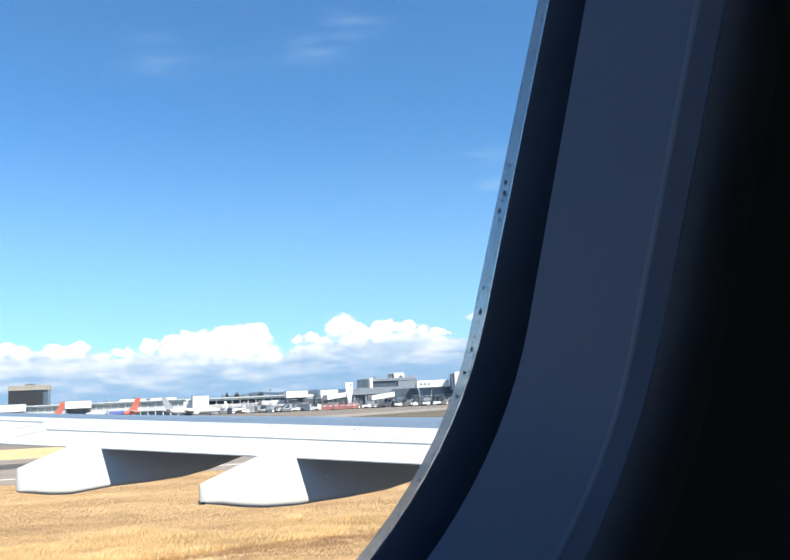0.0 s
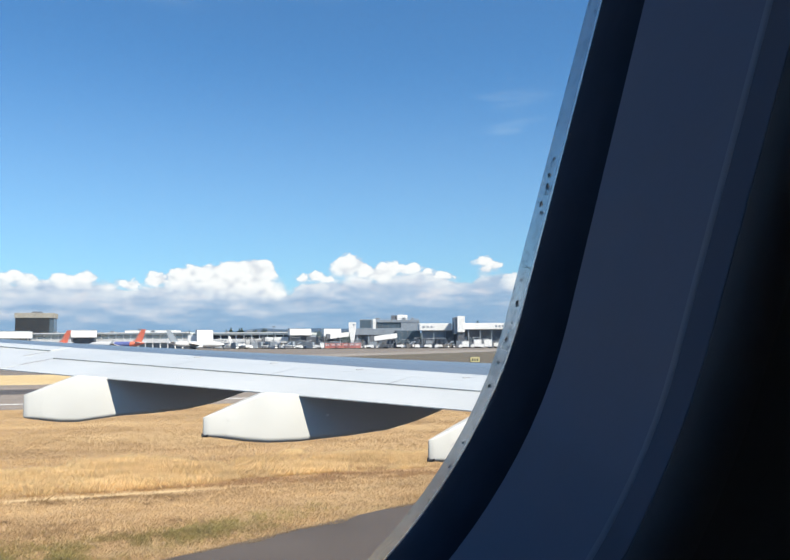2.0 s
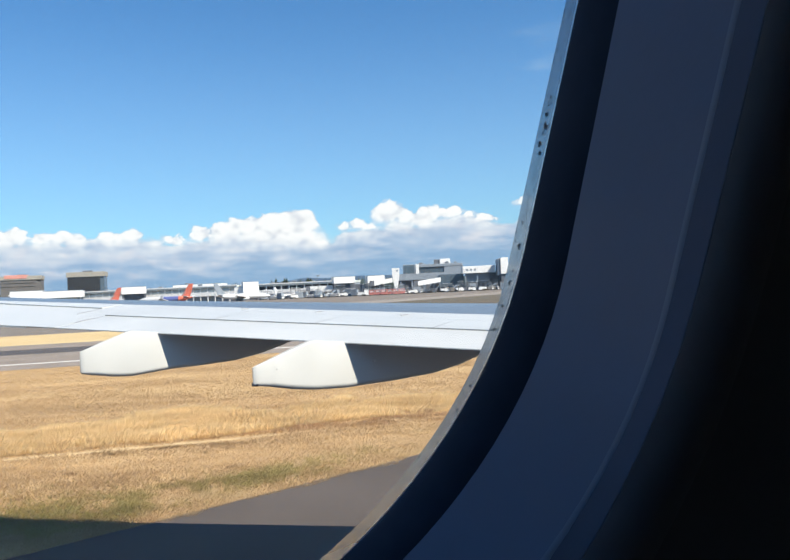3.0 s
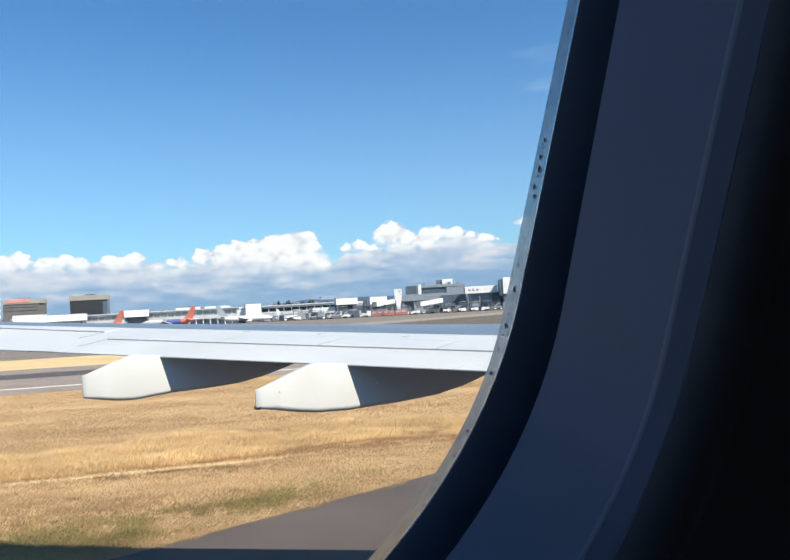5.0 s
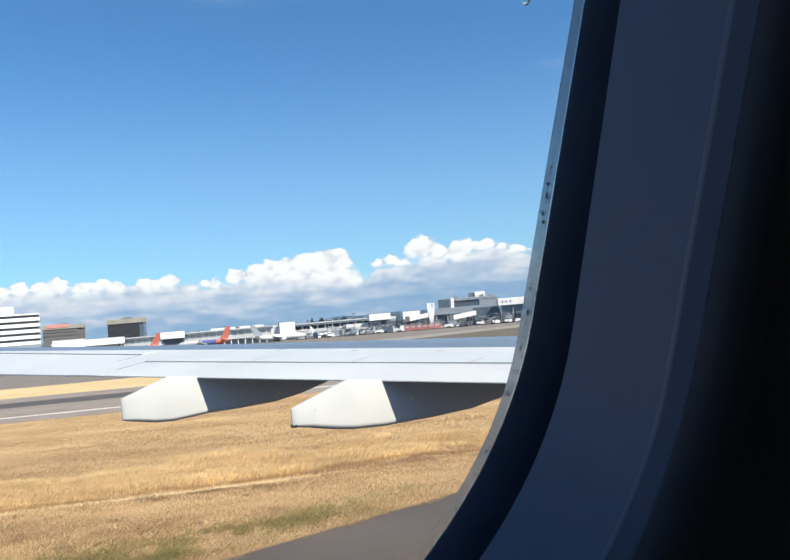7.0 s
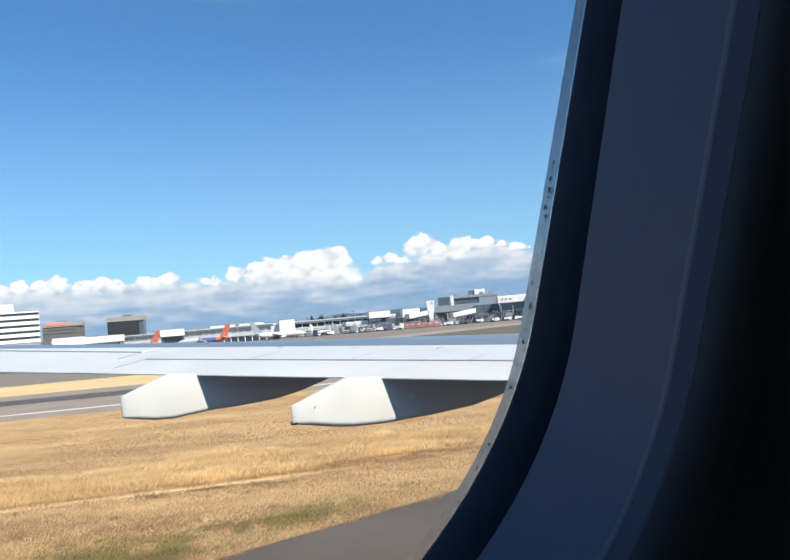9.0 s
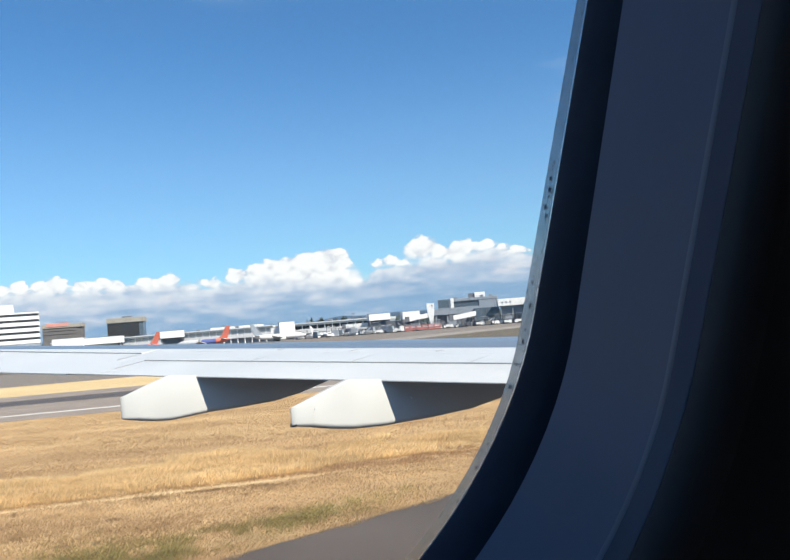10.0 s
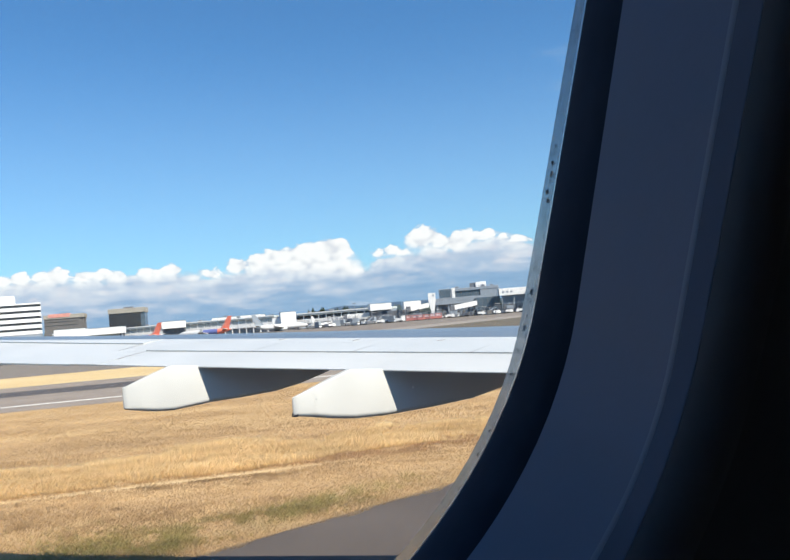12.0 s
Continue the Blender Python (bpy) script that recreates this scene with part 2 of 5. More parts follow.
M_LEAF = surface("conifer_needles", (0.040, 0.056, 0.036), 0.9, 0, 0.3, 3, 0.4, 0)
M_TRUNK = surface("bark", (0.10, 0.075, 0.05), 0.9)
# leaf colour paled and blued: the haze of distance is mixed in
M_FARLEAF = surface("hazy_far_woods_leaves", (0.063, 0.084, 0.084), 0.9, 0, 0.3, 0.3, 0.05, 0)
# aerial haze is put into the hills as a blue base colour
M_HILL = surface("haze_blue_wooded_hill", (0.080, 0.130, 0.210), 1.0, 0, 0.08, 0.02, 0.003, 0)


# ---------------------------------------------------------------- helpers for meshes
def link_mesh(name, bm, mat, parent=None, label="", smooth=False):
    bmesh.ops.recalc_face_normals(bm, faces=bm.faces)
    for e in bm.edges:
        e.smooth = e.calc_face_angle(0.0) < 0.6
    me = bpy.data.meshes.new(name)
    bm.to_mesh(me)
    bm.free()
    for m in (mat if isinstance(mat, (list, tuple)) else [mat]):
        me.materials.append(m)
    if smooth:
        me.polygons.foreach_set("use_smooth", [True] * len(me.polygons))
    ob = new(name, me)
    if parent:
        ob.parent = parent
    if label:
        ob["label"] = label
    return ob


part = link_mesh


def empty(name, at=(0, 0, 0), turn=0.0):
    ob = new(name)
    ob.matrix_world = pose(*at, 0, 0, turn)
    return ob


def add_box(bm, x0, x1, y0, y1, z0, z1, bevel=0.0):
    vs = [bm.verts.new(p) for p in ((x0, y0, z0), (x1, y0, z0), (x1, y1, z0), (x0, y1, z0), (x0, y0, z1), (x1, y0, z1), (x1, y1, z1), (x0, y1, z1))]
    fs = [bm.faces.new([vs[i] for i in f]) for f in ((0, 3, 2, 1), (4, 5, 6, 7), (0, 1, 5, 4), (1, 2, 6, 5), (2, 3, 7, 6), (3, 0, 4, 7))]
    if bevel:
        edges = list({e for f in fs for e in f.edges})
        bmesh.ops.bevel(bm, geom=edges, offset=bevel, segments=2, affect="EDGES", profile=0.6)


def box_part(name, parent, mat, x0, x1, y0, y1, z0, z1, bevel=0.0, label=""):
    bm = bmesh.new()
    add_box(bm, x0, x1, y0, y1, z0, z1, bevel)
    return part(name, bm, mat, parent, label)


def loft(bm, rings, close=True, caps=False):
    rows = [[bm.verts.new(p) for p in ring] for ring in rings]
    n = len(rows[0])
    for a, b in zip(rows, rows[1:]):
        for i in range(n if close else n - 1):
            j = (i + 1) % n
            bm.faces.new((a[i], a[j], b[j], b[i]))
    if caps:
        bm.faces.new(rows[0][::-1])
        bm.faces.new(rows[-1])
    return rows


def add_cylinder(bm, a, b, r0, r1=None, sides=12):
    a, b = Vector(a), Vector(b)
    r1 = r0 if r1 is None else r1
    q = (b - a).to_track_quat("Z", "Y").to_matrix()
    ring = lambda c, r: [c + q @ Vector((r * math.cos(2 * math.pi * k / sides), r * math.sin(2 * math.pi * k / sides), 0)) for k in range(sides)]
    loft(bm, [ring(a, r0), ring(b, r1)], True, True)


def plane_at(fwd, left, z):
    """A point of our own aircraft: metres forward and left of the seat's eye, and above it."""
    return FWD * fwd + LEFT * left + Vector((0, 0, EYE + z))


LEAN = radians(18.0)
OUT = LEFT * math.cos(LEAN) + UP * math.sin(LEAN)
RISE = UP * math.cos(LEAN) - LEFT * math.sin(LEAN)


def wall_at(fwd, rise, out):
    """A point of the cabin wall: forward, up along the wall, and outward from the eye."""
    return FWD * fwd + RISE * rise + OUT * out + Vector((0, 0, EYE))


# ---------------------------------------------------------------- ground
def flat(name, corners, z, mat, label, category, kind="structure"):
    bm = bmesh.new()
    top = [bm.verts.new((x, y, z)) for x, y in corners]
    low = [bm.verts.new((x, y, z - 0.05)) for x, y in corners]
    bm.faces.new(top)
    for i in range(len(top)):
        j = (i + 1) % len(top)
        bm.faces.new((top[i], low[i], low[j], top[j]))
    return tagged(link_mesh(name, bm, mat), label, category, kind=kind)


def strip(b0, b1, a0=-400.0, a1=400.0):
    """A strip across the airfield between two distances from the seat, square to the strips."""
    c, s = math.cos(FIELD), math.sin(FIELD)
    return [(a * c - b * s, a * s + b * c) for a, b in ((a0, b0), (a1, b0), (a1, b1), (a0, b1))]


bm = bmesh.new()
bmesh.ops.create_grid(bm, x_segments=8, y_segments=8, size=4900)
tagged(link_mesh("ground", bm, M_GRASS), "flat airfield ground of dry golden grass", "ground", kind="structure")
flat("taxiway", [(-80, -61), (13.5, 32.5), (70, 44), (70, -61)], 0.012, M_TAXI, "grey-brown asphalt taxiway beside the dry grass", "taxiway")
flat("verge", [(-80, -58.5), (-80, -61), (13.5, 32.5), (70, 44), (70, 47.5), (12.5, 35)], 0.006, M_VERGE, "narrow verge of dry grass with green weeds", "grass verge")
flat("far_taxiway", strip(53.6, 69.5), 0.012, M_RUNWAY, "grey asphalt taxiway across the field", "taxiway")
flat("edge_line", strip(58.1, 58.65), 0.022, M_LINE, "long white painted taxiway edge line", "line")
flat("shoulder", strip(69.5, 77.0), 0.012, M_SHOULDER, "dark asphalt shoulder strip", "shoulder")
flat("far_pavement", strip(77.0, 85.5), 0.010, M_RUNWAY, "grey asphalt strip beside the yellow grass", "pavement")
flat("grass_strip", strip(85.5, 112.0), 0.008, M_YELLOW, "bright yellow strip of dry grass", "grass strip")
flat("apron", strip(112.0, 900.0, -900, 900), 0.010, M_APRON, "wide grey-brown concrete apron before the terminal", "apron")
flat("infield", [(-12, 214), (8, 121), (160, 166), (160, 470), (54, 318)], 0.018, M_OLIVE, "olive brown grass island beside the apron", "grass island")
flat("service_road", [(-40, 196), (-12, 216), (54, 320), (160, 472), (160, 530), (72, 410), (14, 305), (-40, 228)], 0.024, M_ROAD, "pale concrete road along the apron", "road")


def value_noise(x, y, seed):
    """Smooth lattice noise, 0 to 1, for arrays."""
    table = np.random.default_rng(seed).random((64, 64))
    xi, yi = np.floor(x).astype(int), np.floor(y).astype(int)
    u, v = x - xi, y - yi
    u, v = u * u * (3 - 2 * u), v * v * (3 - 2 * v)
    t = lambda i, j: table[i % 64, j % 64]
    return (t(xi, yi) * (1 - u) + t(xi + 1, yi) * u) * (1 - v) + (t(xi, yi + 1) * (1 - u) + t(xi + 1, yi + 1) * u) * v


def rough_noise(x, y, seed):
    return (value_noise(x, y, seed) + 0.5 * value_noise(2.1 * x, 2.1 * y, seed + 1) + 0.25 * value_noise(4.3 * x, 4.3 * y, seed + 2)) / 1.75


def blades(name, mat, x, y, height, width, lean, label, seed):
    """One mesh of thin bent blades, a base point for each."""
    r = np.random.default_rng(seed)
    n = len(x)
    a = r.uniform(0, math.pi, n)
    h = height * r.uniform(0.55, 1.25, n)
    dx, dy = width * np.cos(a) * 0.5, width * np.sin(a) * 0.35
    lx, ly = (r.normal(0.12, lean, n)) * h, r.normal(0, lean, n) * h
    z = np.zeros(n)
    v = np.stack([np.stack([x - dx, y - dy, z], 1), np.stack([x + dx, y + dy, z], 1),
                  np.stack([x + lx * 0.4 + dx * 0.8, y + ly * 0.4 + dy * 0.8, h * 0.62], 1), np.stack([x + lx, y + ly, h], 1)], 1).reshape(-1, 3)
    k = np.arange(n)[:, None] * 4
    tri = np.concatenate([k + np.array([[0, 1, 2]]), k + np.array([[0, 2, 3]])], 1).reshape(-1)
    me = bpy.data.meshes.new(name)
    me.vertices.add(len(v))
    me.vertices.foreach_set("co", v.reshape(-1))
    me.loops.add(len(tri))
    me.loops.foreach_set("vertex_index", tri)
    me.polygons.add(2 * n)
    me.polygons.foreach_set("loop_start", np.arange(0, 6 * n, 3))
    me.update(calc_edges=True)
    me.materials.append(mat)
    return tagged(new(name, me), label, "grass", kind="stuff")


def scatter(count, near, far, seed, power=1.6):
    """Points over the field, thinning with distance; also their place along and across the strips and off the taxiway's edge."""
    r = np.random.default_rng(seed)
    y = near + (far - near) * r.random(count) ** power
    x = r.uniform(-0.64, 0.31, count) * y
    a, b = x * math.cos(FIELD) + y * math.sin(FIELD), -x * math.sin(FIELD) + y * math.cos(FIELD)
    return r, x, y, a, b, (y - x - 19.0) / math.sqrt(2)


def field_track():
    """Outline of the mown track: uneven edges, fading out where the brown grass begins."""
    near, far = [], []
    for k in range(160):
        a = -60 + 0.4 * k
        w = 0.20 * min(1.0, (4.2 - a) / 3.0) * (0.75 + 0.9 * noise.noise(Vector((a * 0.9, 3.0, 0))))
        b = 22.72 + 0.10 * noise.noise(Vector((a * 0.35, 9.0, 0)))
        near.append((a, b - max(w, 0.03)))
        far.append((a, b + max(w * 1.2, 0.03)))
    c, s = math.cos(FIELD), math.sin(FIELD)
    return [(a * c - b * s, a * s + b * c) for a, b in near + far[::-1]]


M_STRAW = straw("straw_blades", [(0.32, (0.412, 0.293, 0.160)), (0.50, (0.512, 0.370, 0.206)), (0.66, (0.680, 0.502, 0.285))], 0.05)
M_TALL = straw("tall_pale_straw", [(0.32, (0.700, 0.525, 0.272)), (0.66, (0.880, 0.730, 0.425))], 0.12)
M_WEED = straw("weed_blades", [(0.32, (0.275, 0.255, 0.095)), (0.66, (0.440, 0.385, 0.155))], 0.18)
M_SCRUB = straw("dark_scrub", [(0.32, (0.215, 0.155, 0.084)), (0.66, (0.310, 0.230, 0.126))], 0.3)
M_BROWNGRASS = straw("brown_grass", [(0.32, (0.350, 0.238, 0.132)), (0.66, (0.470, 0.325, 0.185))], 0.25)
M_TRACK = dry_grass("mown_track", [(0.30, (0.500, 0.365, 0.200)), (0.68, (0.610, 0.470, 0.275))])
flat("field_track", field_track(), 0.004, M_TRACK, "narrow pale mown track through the dry grass", "track")


def field_grass():
    r, x, y, a, b, d = scatter(1050000, 12.5, 58.0, 5)
    n = rough_noise(a * 0.22 + 40, b * 0.7, 50)
    clump = rough_noise(a * 1.6 + 90, b * 1.6, 60)
    edge = -0.10 + 1.0 * (rough_noise(a * 0.9, b * 0.9, 70) - 0.5)
    keep = (d > edge) & (b < 54.0 - 0.9 * r.random(len(x))) & (r.random(len(x)) < 0.55 + 0.45 * clump)
    keep &= ~((np.abs(b - 22.7) < 0.18) & (a < 4.2) & (r.random(len(x)) < 1.0 - 0.8 * clump))
    h = (0.032 + 0.050 * n) * (0.75 + 0.5 * clump)
    k = keep
    blades("dry_grass", M_STRAW, x[k], y[k], h[k], 0.0023 + 0.00009 * y[k], 0.45, "tall dry straw-coloured grass on the field", 6)


def pale_grass():
    """The tall pale band beyond the track, patchy at its far edge."""
    r, x, y, a, b, d = scatter(1000000, 20.0, 36.0, 23, 1.1)
    n = rough_noise(a * 0.35 + 7, b * 0.5, 80)
    streak = rough_noise(a * 1.5, b * 0.9, 85)
    far = 28.8 + 3.2 * (n - 0.5)
    chance = np.clip((far - b) / 1.6, 0, 1) * np.clip((b - 23.0 - 0.9 * np.clip((a - 1.0) / 4, 0, 1)) / 0.5, 0, 1) * np.clip(2.2 * streak - 0.45, 0.05, 1)
    k = (r.random(len(x)) < 1.1 * chance) & (d > 0.6)
    h = 0.08 + 0.15 * n * (0.5 + streak)
    blades("tall_grass", M_TALL, x[k], y[k], h[k], 0.0020 + 0.00007 * y[k], 0.3, "tall pale feathery grass beyond the mown track", 24)


def edge_weeds():
    r, x, y, a, b, d = scatter(330000, 11.5, 20.5, 8, 1.0)
    n = rough_noise(a * 0.7 + 3, b * 0.7, 90)
    fine = rough_noise(a * 3.0, b * 3.0, 95)
    along = np.clip((5.2 - a) / 3.0, 0.05, 1)
    band = np.exp(-((d - 1.35 - 0.35 * np.clip((1 - a) / 4, -1, 1)) / (0.62 + 0.20 * np.clip(1 - a, 0, 5))) ** 2)
    k = (r.random(len(x)) < band * along * np.clip(3.4 * (n * 0.55 + fine * 0.45) - 1.25, 0, 0.62)) & (d > 0.10)
    blades("green_weeds", M_WEED, x[k], y[k], (0.05 + 0.06 * n)[k], 0.007, 0.5, "low green weeds along the taxiway edge", 9)


def scrub():
    """Small dark tufts along the near side of the track, and brown grass where the ground is bare."""
    r = np.random.default_rng(15)
    xs, ys = [], []
    spots = [(r.uniform(-6.5, 2.0), 22.05 + r.normal(0, 0.22), 0.16 + 0.2 * r.random()) for _ in range(12)]
    spots += [(r.uniform(-8, 4), r.uniform(16.8, 22), 0.06 + 0.08 * r.random()) for _ in range(16)]
    for sa, sb, size in spots:
        m = int(260 * size)
        pa, pb = sa + r.normal(0, size, m), sb + r.normal(0, size * 0.4, m)
        xs.append(pa * math.cos(FIELD) - pb * math.sin(FIELD))
        ys.append(pa * math.sin(FIELD) + pb * math.cos(FIELD))
    x, y = np.concatenate(xs), np.concatenate(ys)
    blades("dark_scrub", M_SCRUB, x, y, np.full(len(x), 0.075), 0.014, 0.6, "low dark tufts along the mown track", 16)
    r, x, y, a, b, d = scatter(150000, 20.0, 31.0, 27, 1.0)
    n = rough_noise(a * 0.55, b * 1.6, 99)
    patch = rough_noise(a * 1.2 + 11, b * 2.6, 33)
    k = (np.abs(b - 23.75 - 0.16 * np.clip(a - 2, 0, 9)) < (0.9 + 0.25 * np.clip(a - 3, 0, 5)) * np.clip((a - 0.2) / 2.5, 0, 1)) & (n > 0.34) & (patch > 0.40) & (d > 0.8)
    blades("brown_grass", M_BROWNGRASS, x[k], y[k], np.full(int(k.sum()), 0.085), 0.010, 0.5, "low brown grass beside the mown track", 28)


field_grass()
pale_grass()
edge_weeds()
scrub()


# ---------------------------------------------------------------- sky far away
# sunlit heads: degrees right of north, degrees up, radius; the bank runs on in both directions
WEST_HEADS = ((-29.4, 4.10, 0.42), (-28.4, 4.25, 0.52), (-27.1, 4.20, 0.42), (-26.2, 4.35, 0.58), (-24.6, 4.22, 0.50), (-23.3, 4.25, 0.50), (-22.3, 4.10, 0.38), (-20.5, 4.20, 0.46), (-19.7, 4.20, 0.42),
              (-18.7, 4.30, 0.49), (-17.3, 3.75, 0.36), (-16.1, 3.85, 0.44))
MIDDLE_HEADS = ((-14.3, 4.30, 0.60), (-13.0, 4.45, 0.60), (-11.9, 4.70, 0.68), (-10.9, 4.60, 0.78), (-9.9, 4.60, 0.94), (-8.8, 4.60, 1.08), (-7.7, 4.85, 1.10), (-7.1, 4.80, 0.72), (-5.9, 3.45, 0.62), (-6.6, 3.75, 0.75))
EAST_HEADS = ((-4.2, 4.38, 0.32), (-3.4, 4.60, 0.44), (-2.6, 4.35, 0.32), (-1.2, 5.35, 0.80), (-0.7, 5.42, 0.72), (0.0, 4.95, 0.55), (0.6, 4.85, 0.50), (1.3, 4.75, 0.60), (1.9, 5.10, 0.66), (3.0, 5.08, 0.42),
              (3.6, 5.20, 0.50), (4.6, 4.88, 0.32), (5.4, 4.62, 0.24), (6.1, 4.60, 0.38), (6.6, 4.48, 0.20), (8.55, 5.68, 0.44), (8.8, 5.10, 0.45), (9.3, 5.28, 0.40))
# top of the shaded layer under the heads
DECK = ((-52, 4.2), (-30, 4.25), (-18, 4.15), (-15.5, 3.9), (-13, 4.4), (-7, 4.6), (-5.2, 3.6), (-4.2, 4.3), (-1, 4.8), (2, 4.95), (4, 5.05), (6.5, 4.75), (7.8, 4.2), (8.5, 4.9), (10, 4.7), (30, 4.7))


def backdrop_material():
    m, n, l, p = material("cloud_bank_air")
    n.remove(p)
    uv = n.new("ShaderNodeTexCoord")

    def fbm(sx, sy, detail, dx=0.0):
        mp, nz = n.new("ShaderNodeMapping"), n.new("ShaderNodeTexNoise")
        mp.inputs["Scale"].default_value, mp.inputs["Location"].default_value = (sx, sy, 1), (dx, dx * 0.7, 0)
        nz.inputs["Scale"].default_value, nz.inputs["Detail"].default_value, nz.inputs["Roughness"].default_value = 1.0, detail, 0.55
        l.new(uv.outputs["UV"], mp.inputs["Vector"])
        l.new(mp.outputs["Vector"], nz.inputs["Vector"])
        return nz.outputs["Fac"]

    def calc(op, a, b, c=None):
        k = n.new("ShaderNodeMath")
        k.operation = op
        for s, v in zip(k.inputs, (a, b, c)):
            if v is None:
                continue
            if hasattr(v, "links"):
                l.new(v, s)
            else:
                s.default_value = v
        return k.outputs[0]

    def step(v, lo, hi):
        k = n.new("ShaderNodeMapRange")
        k.interpolation_type = "SMOOTHSTEP"
        k.inputs["From Min"].default_value, k.inputs["From Max"].default_value = lo, hi
        l.new(v, k.inputs["Value"])
        return k.outputs[0]

    def lumps(sx, sy, dx):
        mp, vo, wob = n.new("ShaderNodeMapping"), n.new("ShaderNodeTexVoronoi"), n.new("ShaderNodeTexNoise")
        mp.inputs["Scale"].default_value, mp.inputs["Location"].default_value = (sx, sy, 1), (dx, dx, 0)
        wob.inputs["Scale"].default_value, wob.inputs["Detail"].default_value = 2.2, 5.0
        vo.feature, vo.voronoi_dimensions = "SMOOTH_F1", "2D"
        vo.inputs["Scale"].default_value, vo.inputs["Smoothness"].default_value = 1.0, 0.35
        add = n.new("ShaderNodeVectorMath")
        add.operation = "MULTIPLY_ADD"
        add.inputs[1].default_value = (0.35, 0.35, 0)
        l.new(uv.outputs["UV"], mp.inputs["Vector"])
        l.new(mp.outputs["Vector"], wob.inputs["Vector"])
        l.new(wob.outputs["Color"], add.inputs[0])
        l.new(mp.outputs["Vector"], add.inputs[2])
        l.new(add.outputs[0], vo.inputs["Vector"])
        return vo.outputs["Distance"]

    def field(name):
        k = n.new("ShaderNodeAttribute")
        k.attribute_name = name
        return k.outputs["Fac"]

    puff = calc("SUBTRACT", 1.0, lumps(0.95, 1.35, 3.0))
    billow = calc("ADD", calc("MULTIPLY", puff, 0.40), calc("MULTIPLY", fbm(1.7, 2.5, 9, 2.0), 0.60))
    broad = fbm(0.35, 0.9, 5, 4.0)
    swell = calc("SUBTRACT", calc("ADD", calc("MULTIPLY", billow, 0.75), calc("MULTIPLY", fbm(6.0, 8.0, 6, 5.0), 0.25)), 0.515)
    inside = calc("SUBTRACT", calc("MULTIPLY", swell, 1.15), field("head"))       # degrees inside a sunlit head
    head = step(calc("DIVIDE", inside, field("fade")), -0.45, 0.75)
    deck = step(calc("ADD", field("deck"), calc("ADD", calc("MULTIPLY", calc("SUBTRACT", broad, 0.5), 2.2), calc("MULTIPLY", swell, 1.2))), -0.30, 0.45)
    body = calc("MAXIMUM", head, deck)
    lump = ramp_node(n, l, billow, [(0.36, (0.84, 0.87, 0.92)), (0.50, (1.11, 1.11, 1.10))])
    layers = fbm(0.26, 1.15, 8, 13.0)
    base = ramp_node(n, l, layers, [(0.32, (0.42, 0.56, 0.76)), (0.50, (0.54, 0.67, 0.84)), (0.68, (0.73, 0.80, 0.90))])
    white = mixed(n, l, head, base.outputs[0], lump.outputs[0])
    patches = fbm(0.55, 1.2, 7, 9.0)
    glow = calc("MULTIPLY", calc("MULTIPLY", step(patches, 0.48, 0.68), 0.55), calc("SUBTRACT", 1.0, calc("MULTIPLY", head, 0.8)))
    color = mixed(n, l, glow, white, (0.91, 0.89, 0.93))
    sep = n.new("ShaderNodeSeparateXYZ")
    l.new(uv.outputs["UV"], sep.inputs[0])
    low = step(calc("ADD", calc("ADD", sep.outputs["Y"], calc("MULTIPLY", sep.outputs["X"], -0.05)), calc("MULTIPLY", calc("SUBTRACT", layers, 0.5), 5.0)), 4.2, 1.3)
    color = mixed(n, l, calc("MULTIPLY", low, 0.80), color, (0.25, 0.45, 0.69))
    # thin high wisps
    veil = n.new("ShaderNodeAttribute")
    veil.attribute_name = "veil"
    wisp = calc("MULTIPLY", calc("MULTIPLY", step(fbm(0.22, 1.0, 7, 21.0), 0.30, 0.80), veil.outputs["Fac"]), 0.34)
    haze = calc("MULTIPLY", step(sep.outputs["Y"], 21.0, 3.5), 0.24)
    wisp = calc("MAXIMUM", wisp, haze)
    color = mixed(n, l, body, (0.66, 0.84, 0.97), color)
    alpha = calc("MAXIMUM", body, wisp)
    em, tr, mix = n.new("ShaderNodeEmission"), n.new("ShaderNodeBsdfTransparent"), n.new("ShaderNodeMixShader")
    l.new(color, em.inputs["Color"])
    em.inputs["Strength"].default_value = 0.5
    l.new(alpha, mix.inputs[0])
    l.new(tr.outputs[0], mix.inputs[1])
    l.new(em.outputs[0], mix.inputs[2])
    l.new(mix.outputs[0], n["Material Output"].inputs["Surface"])
    return m


